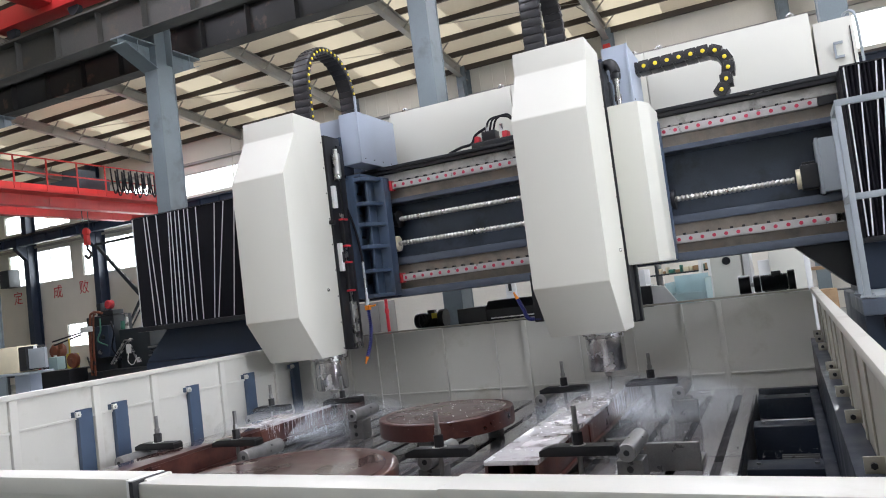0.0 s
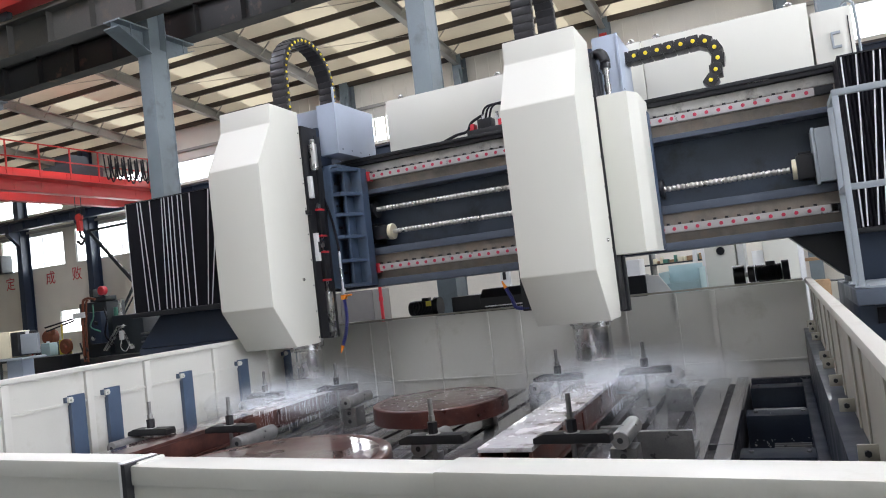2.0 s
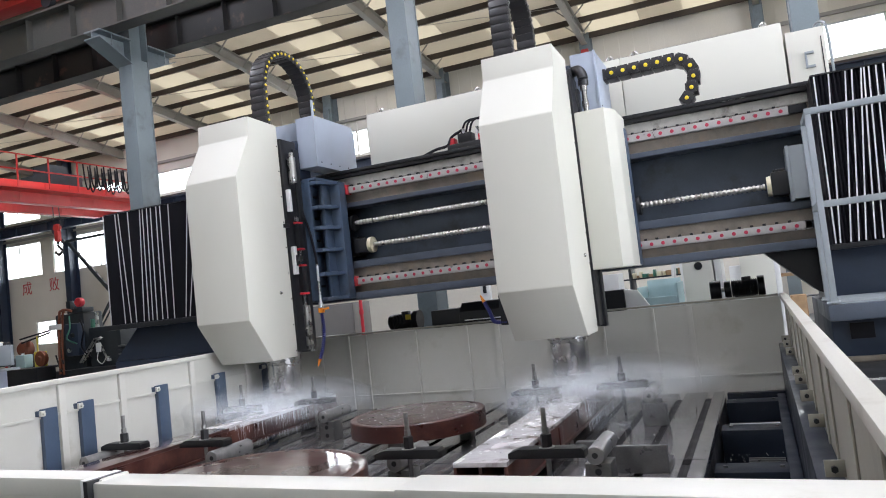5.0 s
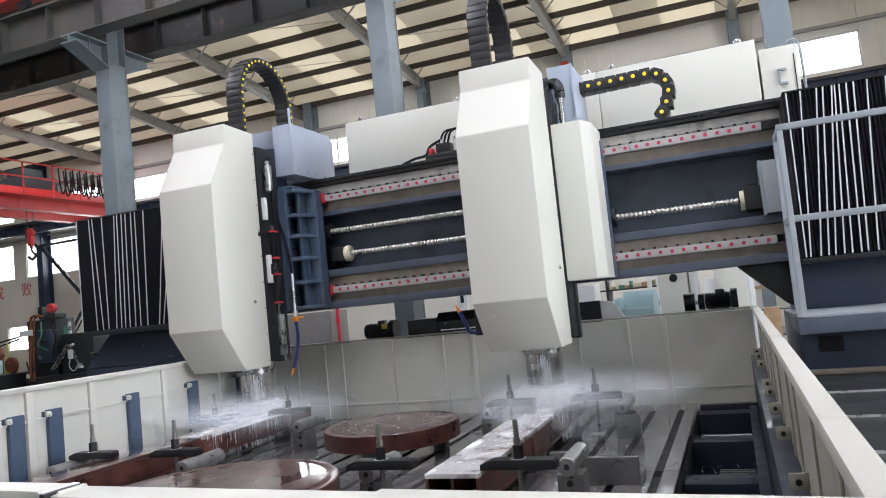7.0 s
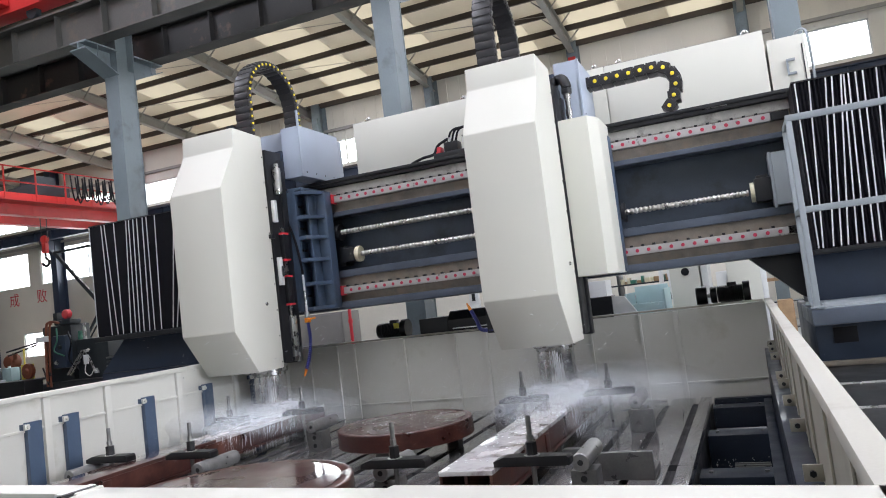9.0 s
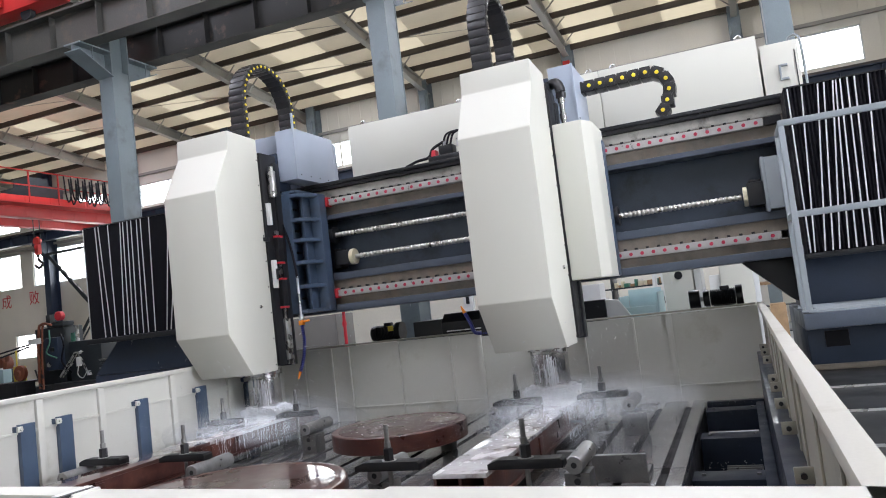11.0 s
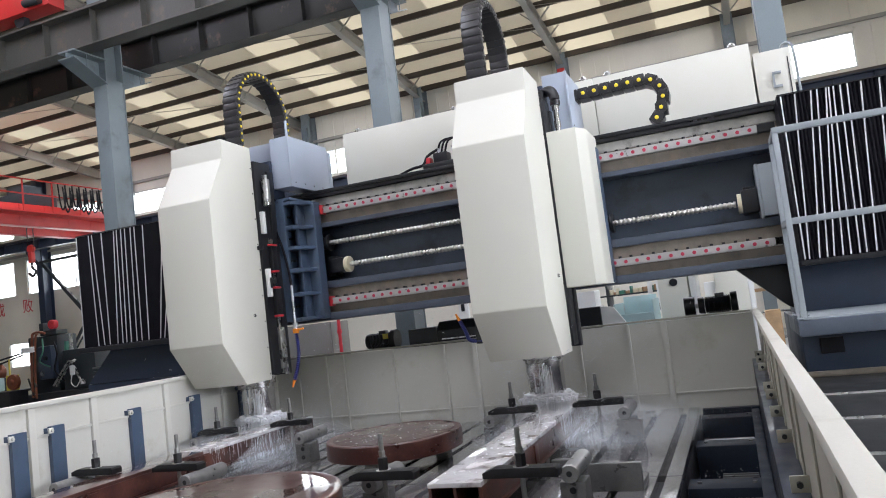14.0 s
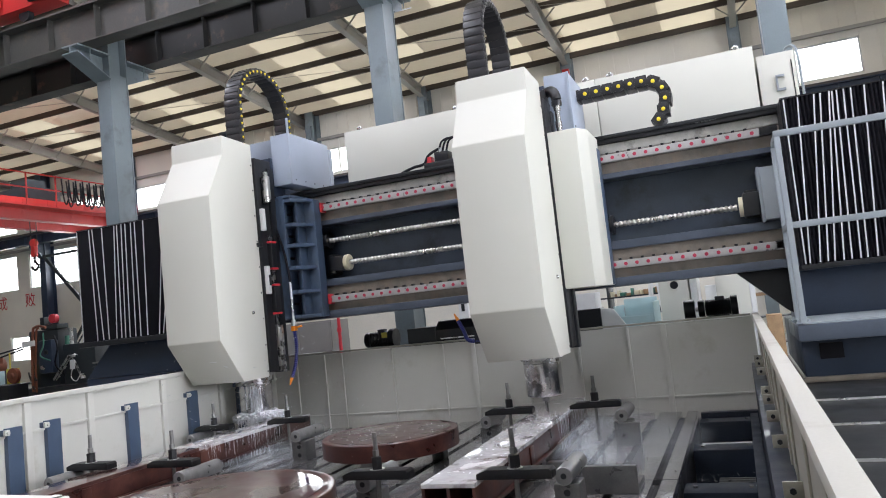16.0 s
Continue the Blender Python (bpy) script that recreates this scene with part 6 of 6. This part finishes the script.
def build_left():
    drill_machine()
    switch_machine()
    bench_clutter()
    st = thing("wall_stair", (-30.5, 26.5, FLOOR_Z), "dark steel ladder stair leaning against the wall", "stair")
    part("stringer", bar(B(), (-31.96, 26.5, 5.27), (-27.5, 26.5, 0.6), 0.09, 0.16), MACHINE_DARK, st)
    part("stringer", bar(B(), (-30.63, 26.2, 4.21), (-28.0, 26.2, 1.6), 0.07, 0.1), MACHINE_DARK, st)
    for k in range(9):
        u = k / 8
        x, z = -31.0 + 2.8 * u, 4.27 - 2.9 * u
        part("rung", bar(B(), (x, 26.5, z), (x + 0.22, 26.2, z + 0.28), 0.045, 0.045), MACHINE_DARK, st)
    part("strut", bar(B(), (-29.1, 26.5, 2.2), (-32.2, 26.5, FLOOR_Z), 0.08, 0.12), MACHINE_DARK, st)
    part("strut", bar(B(), (-28.8, 26.4, 2.0), (-31.9, 26.4, FLOOR_Z), 0.05, 0.06), MACHINE_DARK, st)
    part("beam", bar(B(), (-32.0, 26.5, 5.25), (-27.0, 26.5, 5.3), 0.1, 0.12), MACHINE_DARK, st)
    sp = thing("flood_lamp", (-40.2, 26.9, 3.6), "dark flood lamp on the hall wall", "lamp")
    part("housing", box(B(), -40.4, -39.6, 27.0, 27.7, 3.9, 4.9, 0.05), MACHINE_DARK, sp)
    c = thing("operator_station", (-10.75, 6.9, FLOOR_Z), "pale yellow control box on a blue post", "control panel")
    part("post", box(B(), -10.98, -10.62, 6.95, 7.15, FLOOR_Z, -0.02, 0.02), PALE_BLUE, c)
    part("box", box(B(), -11.25, -10.72, 6.85, 7.2, 0.02, 0.42, 0.015), IVORY, c)
    part("screen", box(B(), -10.71, -10.55, 6.86, 7.19, 0.04, 0.40, 0.01), BLACK, c)
    part("door", box(B(), -10.55, -10.18, 6.9, 6.95, 0.06, 0.36, 0.01), FENCE, c)
    part("tray", box(B(), -11.25, -10.4, 6.8, 7.2, -0.02, 0.015, 0.006), FENCE, c)
    part("lamp", lathe(B(), [(0.025, 0), (0.025, 0.04), (0.01, 0.05)], (-10.45, 6.95, 0.36), "z", 12), WHITE, c)


# ---- coolant ----
def crown(xc):
    """Water flung from the turning tool: a ragged skirt of thin streams."""
    r = random.Random(int(-xc * 10))
    b = B()
    for i in range(110):
        a, rad, top = r.uniform(0, 6.283), r.uniform(0.03, 0.13), r.uniform(-0.56, -0.52)
        foot = rad * r.uniform(0.9, 1.5)
        sweep(b, [(xc + rad * math.cos(a), YN + rad * math.sin(a), top), (xc + 0.5 * (rad + foot) * math.cos(a), YN + 0.5 * (rad + foot) * math.sin(a), -0.61), (xc + foot * math.cos(a), YN + foot * math.sin(a), -0.685)], r.uniform(0.004, 0.010), 5)
    for i in range(150):
        a = 2 * math.pi * i / 150 + r.uniform(-0.04, 0.04)
        reach, drop = r.uniform(0.20, 0.32), r.uniform(0.0, 0.05)
        pts = []
        for s in range(5):
            u = s / 4
            rad = 0.12 + (reach - 0.12) * u
            pts.append((xc + rad * math.cos(a + 0.25 * u), YN + rad * math.sin(a + 0.25 * u), -0.555 - drop * u * u - 0.015 * u))
        sweep(b, pts, r.uniform(0.007, 0.015), 5)
    rim = [(xc + (0.215 + 0.02 * math.sin(5 * k) + 0.012 * math.sin(11 * k)) * math.cos(k * 0.1309), YN + (0.215 + 0.02 * math.sin(5 * k)) * math.sin(k * 0.1309), -0.552 + 0.008 * math.sin(7 * k)) for k in range(49)]
    sweep(b, rim, 0.019, 6)
    for i in range(170):
        a, rad, z = r.uniform(0, 6.283), r.uniform(0.2, 0.31), r.uniform(-0.60, -0.555)
        p = Vector((xc + rad * math.cos(a), YN + rad * math.sin(a), z))
        rod(b, p, p - Vector((0, 0, r.uniform(0.03, 0.10))), r.uniform(0.004, 0.010), 0.002, seg=5)
    for i in range(240):
        a, rad = r.uniform(0, 6.283), r.uniform(0.18, 0.40)
        bmesh.ops.create_icosphere(b, subdivisions=1, radius=r.uniform(0.003, 0.008), matrix=Matrix.Translation((xc + rad * math.cos(a), YN + rad * math.sin(a), r.uniform(-0.72, -0.54))))
    return solo("coolant_splash", b, WATER, (xc, YN, 0), "white coolant thrown in a ragged crown from the spinning tool", "water", "coolant splashes", "stuff")


def nose_highlight(xc):
    """White streaks down the front of the spindle nose, in place of its bright reflection."""
    r = random.Random(77)
    b = B()
    for i in range(36):
        # Turned to the side of each nose where the highlight sits.
        a = -math.pi / 2 + (0.6 if xc < -3 else 0.28) + r.gauss(0, 0.16)
        rad = 0.2 + r.uniform(0, 0.004)
        z0, z1 = r.uniform(-0.42, -0.26), r.uniform(-0.60, -0.54)
        pts = [(xc + rad * math.cos(a + 0.02 * math.sin(9 * u + i)), YN + rad * math.sin(a), z0 + (z1 - z0) * u) for u in (0, 0.3, 0.6, 1)]
        sweep(b, pts, r.uniform(0.0015, 0.0045), 5)
    return solo("highlight_streaks", b, WATER, (xc, YN, 0), "white streaks that stand for the highlight on the wet spindle nose", "water", "coolant streams", "stuff")


def droplets(xc, seed):
    r = random.Random(seed)
    b = B()
    for i in range(280):
        a, rad = r.uniform(0, 6.283), 0.35 + 1.4 * r.random() ** 1.3
        z = -0.55 + r.uniform(-0.15, 0.55) * (rad / 0.9)
        c = Vector((xc + rad * math.cos(a), YN + 0.8 * rad * math.sin(a), z))
        d = Vector((-math.sin(a) + r.uniform(-0.6, 0.6), math.cos(a) * 0.6, r.uniform(-0.8, 0.8))) * r.uniform(0.006, 0.022)
        rod(b, c - d, c + d, r.uniform(0.001, 0.0022), seg=5)
    return solo("flying_droplets", b, THIN_WATER, (xc, YN, 0), "coolant droplets flying off the tool", "water", "flying droplets", "stuff")


def mist(xc, yc, zc, spread, count, seed):
    """A drifting veil of very fine droplets, thickest near the work."""
    r = np.random.RandomState(seed)
    p = r.normal(0, 1, (count, 3)) * np.array(spread)
    p[:, 1] = np.maximum(p[:, 1], -1.9 * spread[1] + 0.2 * p[:, 1])
    p[:, 2] = np.abs(p[:, 2])
    tri = r.normal(0, 1, (count, 3, 3))
    tri = tri / np.linalg.norm(tri, axis=2, keepdims=True) * r.uniform(0.0009, 0.0019, (count, 1, 1))
    co = (p[:, None, :] + tri).reshape(-1, 3)
    me = bpy.data.meshes.new("coolant_mist")
    me.vertices.add(3 * count)
    me.vertices.foreach_set("co", co.ravel())
    me.loops.add(3 * count)
    me.loops.foreach_set("vertex_index", np.arange(3 * count))
    me.polygons.add(count)
    me.polygons.foreach_set("loop_start", np.arange(count) * 3)
    me.update(calc_edges=True)
    me.materials.append(MIST)
    ob = new("coolant_mist", me)
    ob.location = (xc, yc, zc)
    return tagged(ob, "thin white coolant mist drifting over the work", "mist", "coolant mist", "stuff")


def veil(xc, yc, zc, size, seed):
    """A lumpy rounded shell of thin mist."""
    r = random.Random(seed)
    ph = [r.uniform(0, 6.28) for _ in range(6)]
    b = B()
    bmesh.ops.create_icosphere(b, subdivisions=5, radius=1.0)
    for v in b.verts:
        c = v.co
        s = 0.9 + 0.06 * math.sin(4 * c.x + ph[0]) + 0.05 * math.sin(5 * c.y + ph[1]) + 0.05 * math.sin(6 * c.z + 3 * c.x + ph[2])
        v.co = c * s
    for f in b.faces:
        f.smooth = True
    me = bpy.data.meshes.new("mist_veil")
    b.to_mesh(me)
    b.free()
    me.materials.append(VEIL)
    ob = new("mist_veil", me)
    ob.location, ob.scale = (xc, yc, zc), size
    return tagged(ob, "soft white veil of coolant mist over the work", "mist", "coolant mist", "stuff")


def dribbles(xc, y0, y1, seed):
    """Streams that run off the edge of a wet section."""
    r = random.Random(seed)
    b = B()
    for i in range(52):
        y = r.uniform(y0, y1)
        foot = WT - 0.215 - r.uniform(0.02, 0.08)
        rod(b, (xc + 0.202, y, WT - 0.2), (xc + 0.203, y + 0.003, foot), 0.0022, 0.001, seg=5)
        z1 = WT - r.uniform(0.05, 0.19)
        pts = [(xc + 0.176, y, WT + 0.002), (xc + 0.184, y, WT - 0.01), (xc + 0.185, y + r.uniform(-0.01, 0.01), (WT + z1) / 2), (xc + 0.186, y + r.uniform(-0.015, 0.015), z1)]
        sweep(b, curve_points(pts, 3), r.uniform(0.0007, 0.002), 5)
    return solo("running_coolant", b, THIN_WATER, (xc, (y0 + y1) / 2, WT), "thin white streams of coolant running off the steel", "water", "running coolant", "stuff")


build_hall()
build_columns()
build_cranes()
chars()
build_trough()
build_table()
build_gantry()
build_bellows()
build_cabinets()
HEADS = build_heads()
build_work()
build_behind()
build_left()
WATERS = {}
for key, xc in (("1", X1 - 0.31), ("2", X2 - 0.10)):
    WATERS["crown" + key] = crown(xc)
    WATERS["stream" + key] = nose_highlight(xc)
    WATERS["drops" + key] = droplets(xc, 20 + int(key))
    WATERS["mist" + key] = mist(xc, 6.9, WT, (0.34, 0.40, 0.09), 170000, 30 + int(key))
    WATERS["haze" + key] = mist(xc + 0.15, 6.7, WT - 0.1, (0.65, 0.75, 0.21), 170000, 40 + int(key))
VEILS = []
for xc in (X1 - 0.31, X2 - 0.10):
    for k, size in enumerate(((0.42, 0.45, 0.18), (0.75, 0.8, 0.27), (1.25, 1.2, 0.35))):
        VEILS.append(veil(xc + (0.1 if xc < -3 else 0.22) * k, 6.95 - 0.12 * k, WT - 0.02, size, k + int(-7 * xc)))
dribbles(-1.74, 5.9, 7.1, 5)
dribbles(-5.12, 5.3, 6.6, 6)


# ---- all that moves ----
def motions():
    shift1 = [(0, 0), (0.5, 0), (1, -0.069), (1.5, -0.187), (2, -0.263), (3, -0.272), (4, -0.275), (6.5, -0.30), (9, -0.305), (16, -0.315)]
    shift2 = [(0, 0), (0.5, 0), (1, -0.046), (1.5, -0.073), (2, -0.075), (4, -0.080), (6.5, -0.090), (9, -0.094), (16, -0.100)]
    sink = [(0, 0), (4, -0.001), (6.5, -0.009), (9, -0.014), (11.5, -0.019), (14.5, -0.027), (16, -0.027)]

    def along(keys, t):
        for (a, u), (b, v) in zip(keys, keys[1:]):
            if a <= t <= b:
                return u + (v - u) * (t - a) / (b - a)
        return keys[-1][1]

    times = [0, 0.5, 0.75, 1, 1.25, 1.5, 1.75, 2, 2.5, 3, 4, 5, 6.5, 8, 9, 10, 11.5, 13, 14.5, 16]
    for k, shift in (("1", shift1), ("2", shift2)):
        h, s = HEADS["head" + k], HEADS["saddle" + k]
        hb, sb = h.location.copy(), s.location.copy()
        walk(h, [(t, pose(hb.x + along(shift, t), hb.y, hb.z + along(sink, t))) for t in times])
        walk(s, [(t, pose(sb.x + along(shift, t), sb.y, sb.z)) for t in times])
        for nm in ("chain" + k,) + (("chain3",) if k == "2" else ()):
            c = HEADS[nm]
            cb = c.location.copy()
            walk(c, [(t, pose(cb.x + along(shift, t), cb.y, cb.z)) for t in times])
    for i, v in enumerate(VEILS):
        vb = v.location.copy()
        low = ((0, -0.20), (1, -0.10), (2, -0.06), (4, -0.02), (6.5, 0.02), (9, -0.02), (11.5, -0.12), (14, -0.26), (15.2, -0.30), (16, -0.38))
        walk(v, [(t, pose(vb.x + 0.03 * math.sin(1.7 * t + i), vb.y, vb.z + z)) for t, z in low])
    # coolant: the splash breaks out under the nose while the tools cut, and turns with them
    for k in "12":
        cr, dr = WATERS["crown" + k], WATERS["drops" + k]
        cb, db = cr.location.copy(), dr.location.copy()
        rows, drops = [], []
        n = 80
        # the first tool cuts to the end, the second pulls clear before it
        stop = 16.5 if k == "1" else 15.5
        for i in range(n + 1):
            t = 0.2 * i
            on = 5.4 < t < stop
            rows.append((t, pose(cb.x, cb.y, cb.z + (-0.055 if on else -0.56), 0, 0, 67 * i)))
            drops.append((t, pose(db.x, db.y, db.z + (0.0 if 5.1 < t < stop else -2.4), 0, 0, 41 * i)))
        walk(cr, rows)
        ns = WATERS["stream" + k]
        nb = ns.location.copy()
        walk(ns, [(0.2 * i, pose(nb.x, nb.y, nb.z + (0.012 * math.sin(2.4 * i) if 5.4 < 0.2 * i < stop else 0.6))) for i in range(81)])
        walk(dr, drops)
        for nm, rise in (("mist" + k, ((0, -0.30), (1, -0.10), (1.5, 0.0), (4, 0.0), (6.5, 0.02), (9, 0.0), (11.5, -0.05), (14, -0.15), (15.2, -0.18), (16, -0.28))), ("haze" + k, ((0, -0.45), (1, -0.25), (2, -0.12), (4, 0.0), (6.5, 0.08), (9, 0.04), (11.5, -0.08), (14, -0.28), (15.2, -0.3), (16, -0.5)))):
            m = WATERS[nm]
            mb = m.location.copy()
            walk(m, [(t, pose(mb.x + 0.03 * math.sin(2 * t), mb.y, mb.z + z)) for t, z in rise])


motions()
